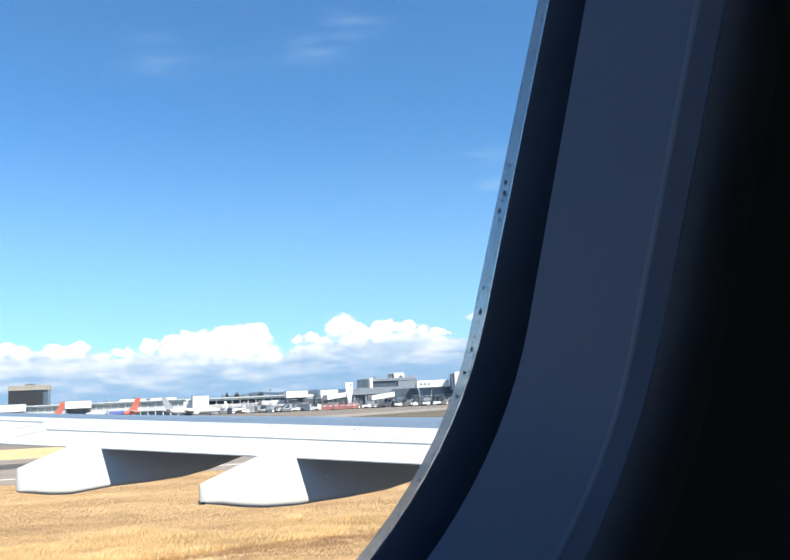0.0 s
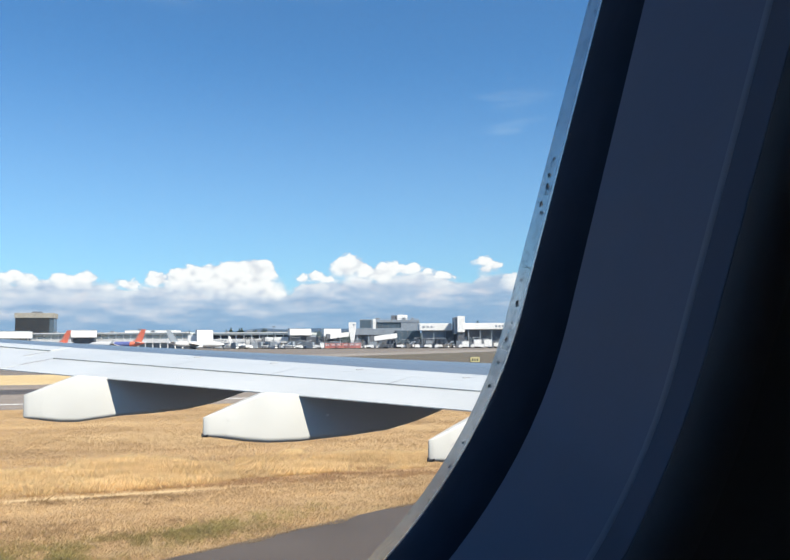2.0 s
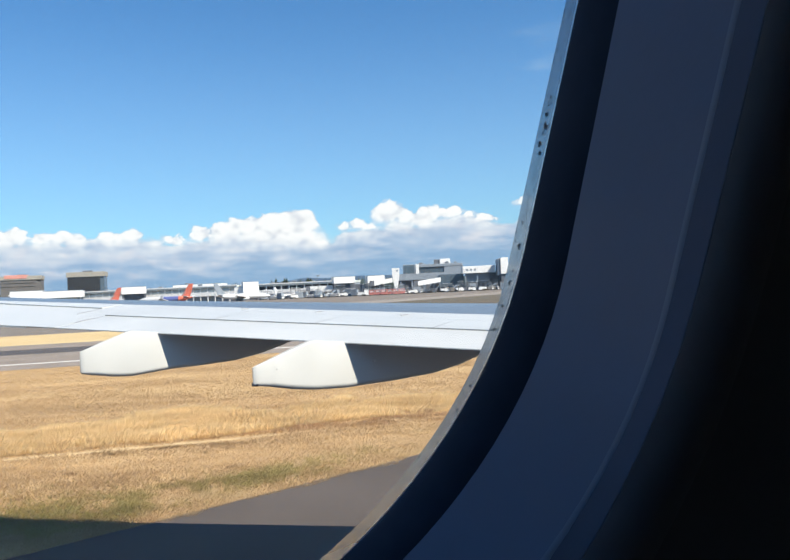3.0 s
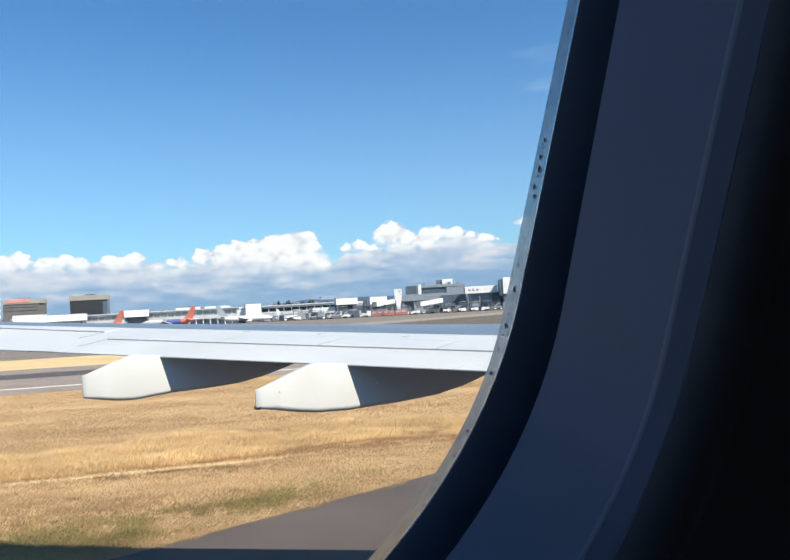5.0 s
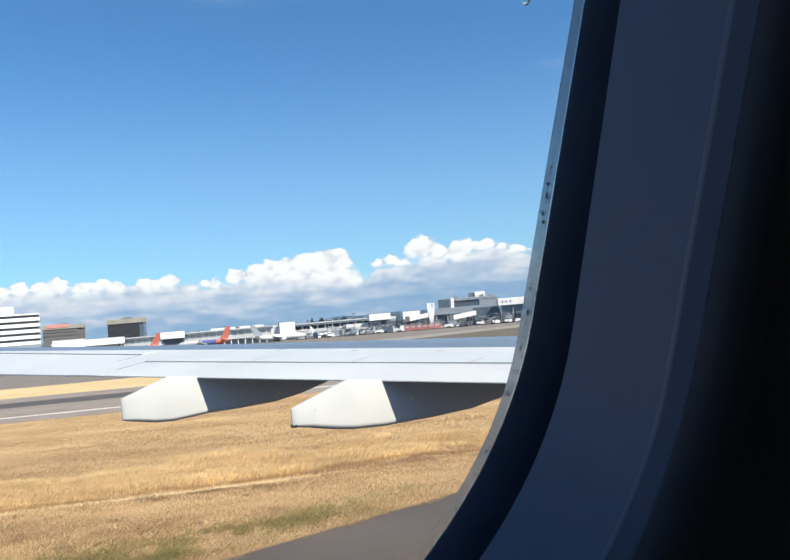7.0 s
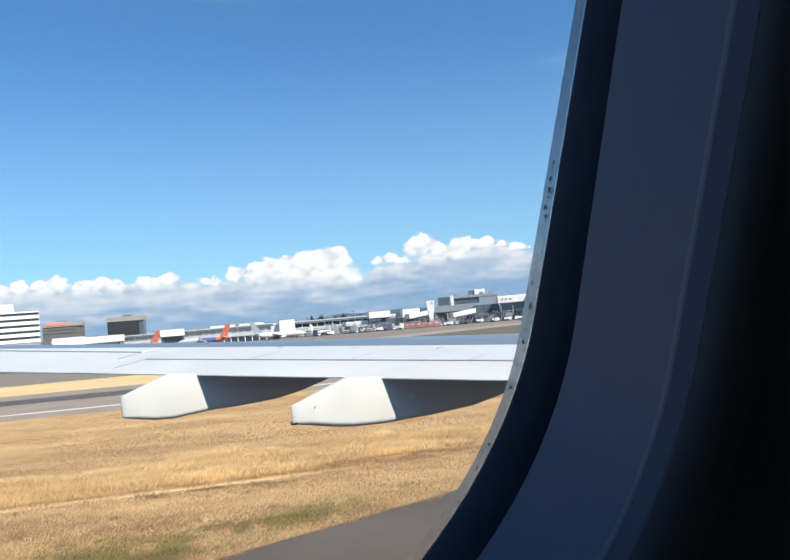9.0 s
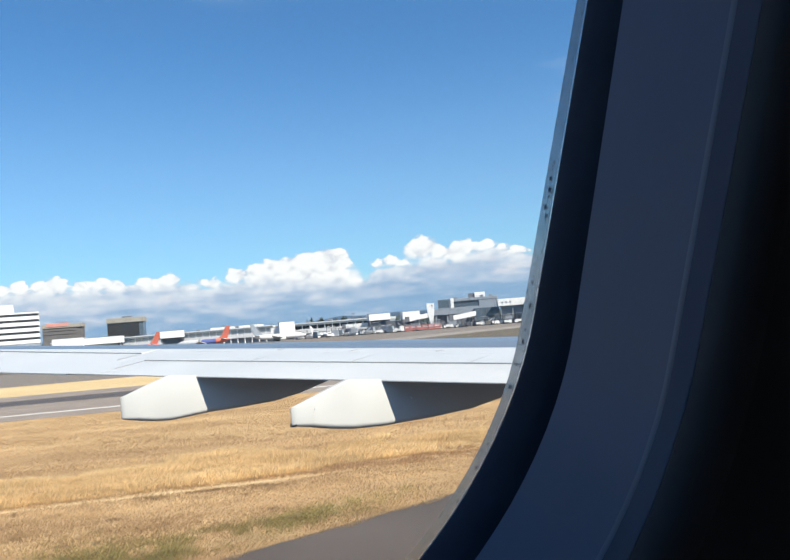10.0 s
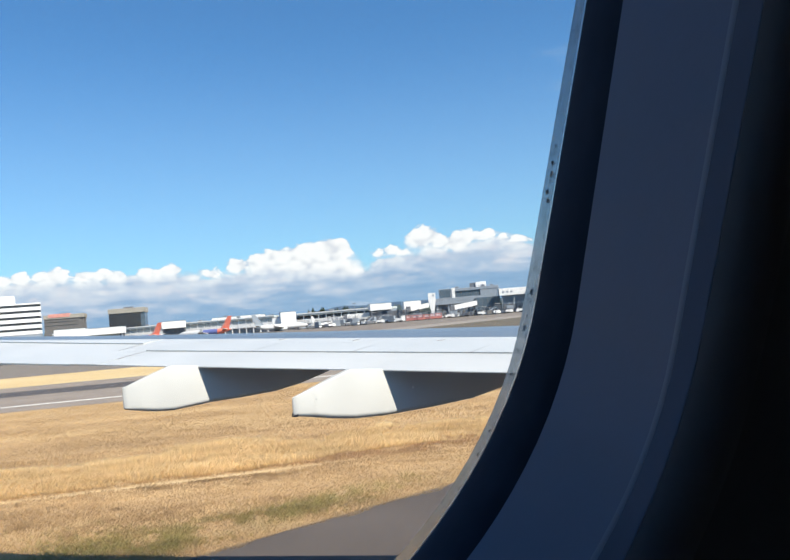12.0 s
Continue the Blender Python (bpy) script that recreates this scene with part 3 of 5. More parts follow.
def backdrop():
    rnd = random.Random(8)
    heads = list(WEST_HEADS + MIDDLE_HEADS + EAST_HEADS)
    heads += [(a + rnd.uniform(-0.3, 0.3), 4.1 + rnd.uniform(0, 0.4), rnd.uniform(0.35, 0.75)) for a in [-52 + 1.1 * k for k in range(20)] + [10.6 + 1.1 * k for k in range(17)]]
    az = np.linspace(-52, 30, 822)
    el = np.concatenate([np.linspace(-0.6, 7.6, 92), np.linspace(7.9, 34, 54)])
    a, e = np.meshgrid(az, el, indexing="ij")
    gather, best, fade = np.zeros(a.shape), np.full(a.shape, 9.0), np.full(a.shape, 0.12)
    for ha, he, hr in heads:
        dy = e - he
        low = np.clip(-dy / hr, 0, 1)                     # the shaded foot of a head is softer and reaches further down
        d = np.hypot((a - ha) / (1.45 + 2.5 * max(0.0, 0.45 - hr)), np.where(dy < 0, dy * 0.60, dy)) - hr
        gather += np.exp(np.clip(-d / 0.10, -60, 60))
        fade = np.where(d < best, (0.16 if he > 3.8 else 0.75) + 0.85 * low, fade)
        best = np.minimum(d, best)
    head = -0.10 * np.log(gather)
    deck = np.interp(a, [p for p, _ in DECK], [t for _, t in DECK]) - e
    wisps = ((-12.6, 23.4, 3.0, 0.6, 0.7), (-14.3, 24.9, 2.0, 0.6, 0.4), (-2.6, 24.8, 3.2, 0.8, 0.6), (0.6, 26.6, 2.2, 0.9, 0.6), (10.7, 17.0, 2.8, 0.7, 1.0), (11.2, 15.0, 2.8, 0.6, 1.0), (3.9, 9.3, 3.0, 0.5, 0.4), (10.8, 10.2, 2.4, 0.4, 0.6), (7.0, 11.6, 2.2, 0.4, 0.4))
    veil = sum(k * np.exp(-((a - wa) / ww) ** 2 - ((e - we - 0.05 * (a - wa)) / wh) ** 2) for wa, we, ww, wh, k in wisps)
    r, n = 4700.0, len(el)
    verts = np.stack([r * np.sin(np.radians(a)), r * np.cos(np.radians(a)), EYE + r * np.tan(np.radians(e))], -1).reshape(-1, 3)
    faces = [(i * n + j, (i + 1) * n + j, (i + 1) * n + j + 1, i * n + j + 1) for i in range(len(az) - 1) for j in range(n - 1)]
    me = bpy.data.meshes.new("backdrop")
    me.from_pydata(verts.tolist(), [], faces)
    for name, field in (("head", head), ("fade", fade), ("deck", deck), ("veil", veil)):
        me.attributes.new(name, "FLOAT", "POINT").data.foreach_set("value", field.astype(np.float32).reshape(-1))
    index = np.empty(len(me.loops), dtype=np.int32)
    me.loops.foreach_get("vertex_index", index)
    me.uv_layers.new(name="UVMap").data.foreach_set("uv", np.stack([a.reshape(-1)[index], e.reshape(-1)[index]], -1).astype(np.float32).reshape(-1))
    me.materials.append(backdrop_material())
    return tagged(new("backdrop", me), "bank of white cumulus clouds low over the horizon", "clouds", kind="structure")


backdrop()


def hills():
    bm = bmesh.new()
    ring = []
    for k in range(141):
        a = radians(-50 + 80 * k / 140)
        h = 40 + 34 * noise.fractal(Vector((k * 0.09, 0, 7)), 1.0, 2.0, 5) + 45 * math.exp(-((math.degrees(a) + 2) / 6) ** 2)
        ring.append((4300 * math.sin(a), 4300 * math.cos(a), max(8, h)))
    top = [bm.verts.new(p) for p in ring]
    low = [bm.verts.new((x, y, -2)) for x, y, _ in ring]
    back = [bm.verts.new((x * 1.05, y * 1.05, -2)) for x, y, _ in ring]
    for i in range(140):
        bm.faces.new((low[i], low[i + 1], top[i + 1], top[i]))
        bm.faces.new((top[i], top[i + 1], back[i + 1], back[i]))
    tagged(link_mesh("distant_hills", bm, M_HILL, smooth=True), "hazy blue wooded hills on the horizon", "hills", kind="structure")


hills()

# ---------------------------------------------------------------- our own aircraft
def smooth_curve(xs, ys, x):
    """Catmull-Rom through the nodes."""
    i = max(0, min(len(xs) - 2, int(np.searchsorted(xs, x)) - 1))
    x0, x1 = xs[i], xs[i + 1]
    m = [0.0] * len(xs)
    for k in range(len(xs)):
        a, b = max(0, k - 1), min(len(xs) - 1, k + 1)
        m[k] = (ys[b] - ys[a]) / (xs[b] - xs[a])
    t, h = (x - x0) / (x1 - x0), x1 - x0
    return (2 * t**3 - 3 * t**2 + 1) * ys[i] + (t**3 - 2 * t**2 + t) * h * m[i] + (-2 * t**3 + 3 * t**2) * ys[i + 1] + (t**3 - t**2) * h * m[i + 1]


def te(l):
    return 4.21 - 0.477 * (l - 6.5)


def te_z(l):
    return -0.506 + 0.0585 * (l - 6.5)


def main_chord(l):
    return 7.6 - 0.65 * (l - 8) - te(l)


def chord(l):
    """Full chord: the leading edge is swept more strongly up to the outer wing."""
    return 6.88 - 0.9 * (l - 10) - te(l) if l < 12.5 else 0.985 * main_chord(l)


def wing_up(l, s):
    """A point of the upper skin, s metres forward of the trailing edge."""
    c, c0 = chord(l), main_chord(l)
    nose = c - 0.68 * c0
    r2, r3 = 0.135 + 0.0053 * (l - 6.8), 0.171 + 0.0012 * (l - 10.5) ** 2
    z = smooth_curve([0, 0.87, 0.5 * c0, 0.68 * c0, 0.68 * c0 + 0.53 * nose, 0.68 * c0 + 0.875 * nose, c], [0, 0.079, r2, r3, r3 - 0.035, r3 - 0.13, r3 - 0.26], s)
    return plane_at(te(l) + s, l, te_z(l) + z)


def wing_low(l, s):
    c = chord(l)
    z = smooth_curve([0, 0.2 * c, 0.5 * c, 0.85 * c, c], [-0.011, -0.10, -0.20, -0.19, -0.089 + 0.0012 * (l - 10.5) ** 2], s)
    return plane_at(te(l) + s, l, te_z(l) + z)


ROOT, TIP = 0.14, 17.0
HINGE = 0.87                   # spoilers end this far forward of the trailing edge
FLAP_END, AILERON_END = 10.42, 10.89
FRONT = 1.62                   # front edge of the spoilers


def wing_panel(name, l0, l1, s0, s1, mat, parent, label="", nl=10, ns=8, thick=0.03, lift=0.0, turn=0.42):
    """A closed skin panel; s0 and s1 are functions of the span. Its ends stand square to the hinge line, or along the flight with no turn."""
    bm = bmesh.new()
    rows = []
    for i in range(nl + 1):
        l = l0 + (l1 - l0) * i / nl
        a, b = s0(l), s1(l)
        square = turn * min(1.0, max(0.0, (l - ROOT) / 2))
        ups = [wing_up(l + square * (s - HINGE), s) + UP * lift * (1 - 0.7 * j / ns) for j, s in ((j, a + (b - a) * j / ns) for j in range(ns + 1))]
        rows.append(ups + [p - UP * thick for p in reversed(ups)])
    loft(bm, rows, True, True)
    ob = part(name, bm, mat, parent, label)
    return ob


M_SEAM = surface("seam_sealant_grey", (0.210, 0.215, 0.225), 0.7)
airliner = empty("airliner")
tagged(airliner, "white jet airliner with swept wing, standing on the taxiway", "aircraft")

wing_skin = bmesh.new()
rows = []
for i in range(31):
    l = ROOT + (TIP - ROOT) * i / 30
    c = chord(l)
    ss = [c * (0.5 - 0.5 * math.cos(math.pi * k / 14)) for k in range(15)]
    rows.append([wing_low(l, s) for s in ss] + [wing_up(l, s) - UP * 0.035 * math.sin(math.pi * s / c) ** 0.5 for s in reversed(ss[1:-1])])
loft(wing_skin, rows, True, True)
wing = part("wing", wing_skin, M_UNDER, airliner, "grey underside and core of the swept wing", True)

CUTS = (ROOT, 3.70, 4.98, 6.26, 7.54, 8.82, FLAP_END)
for a, b in zip(CUTS, CUTS[1:]):
    wing_panel("spoiler", a + 0.004, b - 0.004, lambda l: HINGE + 0.007, lambda l: FRONT, M_WING, wing, "white spoiler panel on the wing", 5, 5, 0.03, 0.014)
for l in CUTS[1:-1]:
    wing_panel("seam_seal", l - 0.005, l + 0.005, lambda l: HINGE + 0.012, lambda l: FRONT - 0.05, M_SEAM, wing, "grey seam between spoilers", 1, 5, 0.02, 0.0160)
wing_panel("fixed_skin", ROOT, FLAP_END - 0.004, lambda l: FRONT + 0.004, lambda l: 0.5 * main_chord(l) - 0.005, M_WING, wing, "white fixed skin ahead of the spoilers", 16, 4, 0.03, 0.0042)
wing_panel("fixed_skin", FLAP_END + 0.006, AILERON_END - 0.006, lambda l: 0.0, lambda l: 0.5 * main_chord(l) - 0.005, M_WING, wing, "white fixed skin between flap and aileron", 3, 10, 0.011, 0.003)
wing_panel("seam_seal", FLAP_END - 0.006, FLAP_END + 0.006, lambda l: 0.34, lambda l: HINGE + 0.01, M_SEAM, wing, "grey seam at the flap's end", 1, 4, 0.02, 0.0075)
wing_panel("seam_seal", AILERON_END - 0.006, AILERON_END + 0.006, lambda l: 0.90, lambda l: 1.37, M_SEAM, wing, "grey seam at the aileron's end", 1, 4, 0.02, 0.0075)
wing_panel("outer_skin", AILERON_END, 16.5, lambda l: 1.37 + 0.012, lambda l: 0.5 * main_chord(l) - 0.005 if 0.5 * main_chord(l) > 1.43 else 1.43, M_WING, wing, "white outer wing skin", 8, 5, 0.03, 0.014)
wing_panel("wing_box_skin", ROOT, TIP, lambda l: 0.5 * main_chord(l), lambda l: 0.93 * chord(l), M_WINGBOX, wing, "blue-grey forward wing skin", 24, 10, turn=0.0)
wing_panel("slat", ROOT, TIP, lambda l: 0.933 * chord(l), lambda l: 0.998 * chord(l), M_STEEL, wing, "bare metal leading edge slat", 24, 4, turn=0.0)
wing_panel("flap", ROOT, FLAP_END, lambda l: 0.0, lambda l: HINGE, M_WING, wing, "white trailing edge flap, retracted", 20, 5, 0.010)
wing_panel("aileron", AILERON_END, 15.6, lambda l: 0.0, lambda l: 1.37, M_WING, wing, "white aileron", 10, 5, 0.02)
wing_panel("wing_tip", 15.62, TIP, lambda l: 0.0, lambda l: 1.37, M_WING, wing, "white wing tip", 3, 5, 0.02)
# small fittings that stand on the skin
for l, s in ((9.40, 1.80), (8.38, 1.80), (7.35, 1.82), (6.20, 1.84), (5.15, 1.86)):
    bm = bmesh.new()
    p = wing_up(l, s)
    q = wing_up(l, s + 0.10)
    add_cylinder(bm, p + UP * 0.002, q + UP * 0.002, 0.010, 0.006, 8)
    part("fastener_cover", bm, M_SEAM, wing, "small grey skin fitting")


def fairing(l, k, drop, sag=0.0):
    """A flap track fairing under the trailing edge at span l: blunt tail, flat flanks, rounded belly. k is its length scale."""
    f0, z0 = te(l) + 0.07, te_z(l)
    # stations: forward, half width, top, belly
    st = ((-1.00, 0.007, -0.154, -0.303), (-0.985, 0.022, -0.148, -0.315), (-0.95, 0.036, -0.136, -0.325), (-0.80, 0.058, -0.086, -0.352), (-0.60, 0.075, -0.022, -0.390), (-0.42, 0.094, 0.034, -0.414),
          (-0.38, 0.098, 0.042, -0.418), (-0.06, 0.122, 0.010, -0.432), (0.10, 0.13, -0.03, -0.428), (0.50, 0.14, -0.04, -0.422), (1.00, 0.14, -0.06, -0.40), (1.40, 0.12, -0.10, -0.345),
          (1.75, 0.09, -0.13, -0.27), (2.10, 0.04, -0.16, -0.19))

    def ring(x, w, hi, lo):
        lo -= sag * math.sin(min(1.0, max(0.0, -1.15 * x)) * math.pi / 2)          # a deeper tail on the outer fairing
        r = min(w * 0.9, 0.050)
        pts = []
        t = w * 0.42
        for cx, cz, a0 in ((w - r, lo + r, -90), (t - r * 0.2, hi - r * 0.3, 0), (-t + r * 0.2, hi - r * 0.3, 90), (-w + r, lo + r, 180)):
            rr = r if a0 in (-90, 180) else r * 0.3
            for j in range(6):
                a = radians(a0 + 90 * j / 5)
                pts.append(plane_at(f0 + x * k, l + cx + rr * math.cos(a), z0 + (cz + rr * math.sin(a)) * drop))
        return pts

    bm = bmesh.new()
    loft(bm, [ring(*s) for s in st[3:]], True, True)
    body = part("flap_fairing", bm, M_FAIRING, airliner, "white painted flap track fairing under the wing", True)
    bm = bmesh.new()
    loft(bm, [ring(*s) for s in st[0:3]] + [ring(-0.796, 0.0572, -0.0862, -0.3513)], True, True)
    part("tail_cone", bm, M_FAIRING, body, "white tapered tail cone", True)
    if sag:
        return
    bm = bmesh.new()
    loft(bm, [ring(-1.012, 0.008, -0.288, -0.322), ring(-0.965, 0.034, -0.292, -0.328)], True, True)
    part("drain_tip", bm, M_SEAL, body, "small dark drain at the tail")
    bm = bmesh.new()
    add_cylinder(bm, plane_at(f0 - 0.78 * k, l - 0.0535, z0 - 0.185), plane_at(f0 - 0.78 * k, l - 0.040, z0 - 0.185), 0.0055, None, 10)
    part("fastener", bm, M_SEAM, body, "small grey fastener head")
    bm = bmesh.new()
    add_cylinder(bm, plane_at(f0 + 0.24 * k, l - 0.136, z0 - 0.20), plane_at(f0 + 0.24 * k, l - 0.120, z0 - 0.20), 0.011, None, 10)
    part("access_plug", bm, M_BWHITE, body, "small pale access plug")


fairing(4.6, 0.98, 0.95)
fairing(6.5, 1.0, 1.0)
fairing(8.65, 0.86, 0.95, 0.078)

# fuselage shell round the cabin, open at the window
RAD, HUB = 1.5, wall_at(0, 0, 0.17) - OUT * 1.5


def shell(name, radius, mat, f0, f1, gap_f, gap_a, parent, label):
    bm = bmesh.new()
    rows = [f0] + [q for k in range(-7, 8) for q in (0.5 * k - 0.11, 0.5 * k + 0.11) if abs(0.5 * k) > gap_f + 0.15] + [-gap_f, gap_f, f1]
    fs = sorted(rows)
    n = 48
    angle = lambda k: 2 * math.pi * (k + 0.5) / n
    at = lambda f, k: HUB + FWD * f + (OUT * math.cos(angle(k)) + RISE * math.sin(angle(k))) * radius
    grid = [[bm.verts.new(at(f, k)) for k in range(n)] for f in fs]
    for i in range(len(fs) - 1):
        for k in range(n):
            mid = (angle(k) + angle(k + 1)) / 2
            mid = (mid + math.pi) % (2 * math.pi) - math.pi
            if fs[i] == -gap_f and abs(mid) < radians(gap_a):
                continue
            if 0.2 < fs[i + 1] - fs[i] < 0.23 and (abs(mid) < radians(10) or abs(abs(mid) - radians(144)) < radians(8) and mid > 0):
                continue                          # the other windows of the cabin
            j = (k + 1) % n
            bm.faces.new((grid[i][k], grid[i][j], grid[i + 1][j], grid[i + 1][k]))
    bm.faces.new(grid[0])
    bm.faces.new(grid[-1])
    return part(name, bm, mat, parent, label)


shell("fuselage", RAD, M_SKIN, -9.0, 11.0, 0.55, 18, airliner, "white fuselage skin")
cabin = shell("wall_cabin", 1.40, M_PANEL, -4.0, 4.0, 0.62, 22, None, "")
tagged(cabin, "dark unlit cabin lining of grey plastic", "cabin wall", kind="structure")


# ---------------------------------------------------------------- the cabin window
def outline(right, half, low, drop, shear=0.0, high=0.13, n=44):
    """A tall window shape: straight sides, round below and above; shear leans it a little forward at the top."""
    fc, pts = right - half, []
    for k in range(n + 1):
        a = math.pi + math.pi * k / n
        pts.append((fc + half * math.cos(a), low + drop * math.sin(a)))
    for k in range(n + 1):
        a = math.pi * k / n
        pts.append((fc + half * math.cos(a), high + drop * math.sin(a)))
    return [(f + shear * (u - 0.03), u) for f, u in pts]


def wall_ring(out, *shape):
    return [wall_at(f, u, out) for f, u in outline(*shape)]


def square_ring(half_f, half_u, out):
    pts = []
    for f, u in outline(1.0, 1.0, 0.0, 1.0, 0.0, 0.0):
        s = max(abs(f), abs(u))
        pts.append(wall_at(0.039 + half_f * f / s, 0.04 + half_u * u / s, out))
    return pts


def hull_ring(half_f, half_u):
    """A rounded rectangle that lies on the fuselage's curve."""
    pts = []
    for f, u in outline(1.0, 1.0, 0.0, 1.0, 0.0, 0.0):
        k = max(abs(f), abs(u))
        rise = 0.04 + half_u * u / k
        pts.append(wall_at(0.039 + half_f * f / k, rise, 0.175 - RAD + math.sqrt(RAD ** 2 - rise ** 2)))
    return pts


window = empty("window_1", wall_at(0.039, 0.0, 0.14))
tagged(window, "oval aircraft cabin window with grey plastic surround", "window", kind="structure")


def window_part(name, rings, mat, label, smooth=True):
    bm = bmesh.new()
    loft(bm, rings, True)
    ob = link_mesh(name, bm, mat, None, label, smooth)
    ob.parent = window
    ob.matrix_parent_inverse = window.matrix_world.inverted()
    return ob


SEAL_IN = (0.1548, 0.1633, 0.124, -0.048, 0.110, 0.04)
SEAL_OUT = (0.1630, 0.1679, 0.130, -0.056, 0.105, 0.05)
LIP = (0.1350, 0.1552, 0.117, -0.0463, 0.1012, 0.0)
RIDGE = (0.0995, 0.1484, 0.113, -0.0448, 0.0947, 0.0)
EDGE = (0.0920, 0.1454, 0.1145, -0.0373, 0.1100, 0.0)


def grown(ring, by, out=None):
    o, right, half, low, drop, shear = ring
    return (o if out is None else out, right + by, half + by, low, drop + by, shear)


def between(a, b, t):
    return tuple(p + (q - p) * t for p, q in zip(a, b))


window_part("outer_skin", [hull_ring(0.60, 0.62), hull_ring(0.44, 0.46), hull_ring(0.32, 0.34), wall_ring(*grown(SEAL_OUT, 0.044, 0.172)), wall_ring(*grown(SEAL_OUT, 0.042, 0.166))], M_SKIN, "white outer skin round the window", False)
window_part("pane_seal", [wall_ring(*SEAL_OUT), wall_ring(*between(SEAL_IN, SEAL_OUT, 0.5)), wall_ring(*SEAL_IN), wall_ring(*grown(SEAL_IN, 0.006, 0.1555))], M_RIM, "weathered pale grey window seal with dirt specks")
window_part("gasket", [wall_ring(*grown(SEAL_IN, 0.0030, 0.1548)), wall_ring(*grown(SEAL_IN, -0.0002, 0.1544)), *[wall_ring(*grown(between(SEAL_IN, LIP, t), -0.0012 * math.sin(math.pi * t))) for t in (0.12, 0.25, 0.4, 0.55, 0.7, 0.85)], wall_ring(*grown(LIP, 0.0006))], M_REVEAL, "black gasket inside the window")
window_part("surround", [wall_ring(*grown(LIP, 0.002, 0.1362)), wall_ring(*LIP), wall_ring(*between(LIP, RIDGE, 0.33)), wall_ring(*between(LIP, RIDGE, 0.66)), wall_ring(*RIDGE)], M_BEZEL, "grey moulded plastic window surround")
# same plastic as the surround; the band's shade is put into its colour
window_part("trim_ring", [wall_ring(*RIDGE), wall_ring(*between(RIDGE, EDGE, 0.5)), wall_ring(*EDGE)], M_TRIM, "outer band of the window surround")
window_part("ridge_bead", [wall_ring(*grown(RIDGE, 0.0001, 0.1008)), wall_ring(*grown(RIDGE, -0.00015, 0.1000)), wall_ring(*grown(RIDGE, -0.00015, 0.0989)), wall_ring(*grown(RIDGE, 0.0001, 0.0981))], M_BEAD, "fine raised bead along the surround")
window_part("seal_lip", [wall_ring(*grown(SEAL_IN, 0.0003, 0.1553)), wall_ring(*grown(SEAL_IN, -0.00015, 0.1549)), wall_ring(*grown(SEAL_IN, -0.0005, 0.1545))], M_LIP, "thin white lip of the window seal")
ROLL, d, o = [wall_ring(*grown(EDGE, 0.0004, 0.0923))], 0.0, 0.0917
for turn in (14, 20, 26, 32, 38, 44, 51, 60, 70, 82):
    ROLL.append(wall_ring(*grown(EDGE, d, o)))
    d, o = d + 0.0013 * math.sin(radians(turn)), o - 0.0013 * math.cos(radians(turn))
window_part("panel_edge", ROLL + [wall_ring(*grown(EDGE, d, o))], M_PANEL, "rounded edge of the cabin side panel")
window_part("sidewall", [wall_ring(*grown(EDGE, d - 0.0004, o + 0.002)), wall_ring(*grown(EDGE, d + 0.0002, o + 0.0004)), square_ring(0.24, 0.32, o - 0.001), square_ring(0.9, 0.75, o - 0.003)], M_SIDE, "cabin side panel in a colour darkened for shade", False)

bm = bmesh.new()
loft(bm, [wall_ring(*grown(SEAL_IN, -0.0003, 0.1528)), wall_ring(*grown(SEAL_IN, -0.0003, 0.1540))], True, True)
glass = link_mesh("pane", bm, M_PANE, None, "clear acrylic outer pane")
glass.parent = window
glass.matrix_parent_inverse = window.matrix_world.inverted()
glass.visible_shadow = False

rnd = random.Random(12)
# dirt on the seal: degrees below the side's end (or metres up the side), share of the seal's depth, size
spots = [(-3.5, 0.5, 1.1), (-24.5, 0.3, 0.9), (-20.5, 0.35, 0.9), (0.004, 0.45, 1.2), (-7, 0.55, 0.9), (-11, 0.5, 1.0), (0.030, 0.4, 1.1), (0.034, 0.6, 1.2), (0.038, 0.45, 1.3), (0.042, 0.55, 1.0), (0.046, 0.5, 0.8)]
spots += [(rnd.uniform(-60, 0) if k % 2 else rnd.uniform(0.002, 0.060), rnd.uniform(0.15, 0.9), rnd.uniform(0.15, 0.42)) for k in range(230)]
for place, depth, s in spots:
    out, right, half, low, drop, shear = between(SEAL_IN, SEAL_OUT, depth)
    f, u = (right, low + place) if place > 0 else (right - half + half * math.cos(radians(place)), low + drop * math.sin(radians(place)))
    f += shear * (u - 0.03)
    along = Vector((0, 1, 0)) if place > 0 else Vector((-math.sin(radians(place)), math.cos(radians(place)), 0))
    bm = bmesh.new()
    bmesh.ops.create_icosphere(bm, subdivisions=1, radius=0.00040 * s)
    for v in bm.verts:
        k = along * v.co.y * rnd.uniform(1.0, 2.6) + Vector((v.co.x * 0.35, 0, 0))
        v.co = wall_at(f + k.x, u + k.y, out + v.co.z * rnd.uniform(0.7, 1.5) + v.co.x * 0.5)
    ob = link_mesh("dirt_speck", bm, M_SPECK)
    ob.parent = window
    ob.matrix_parent_inverse = window.matrix_world.inverted()


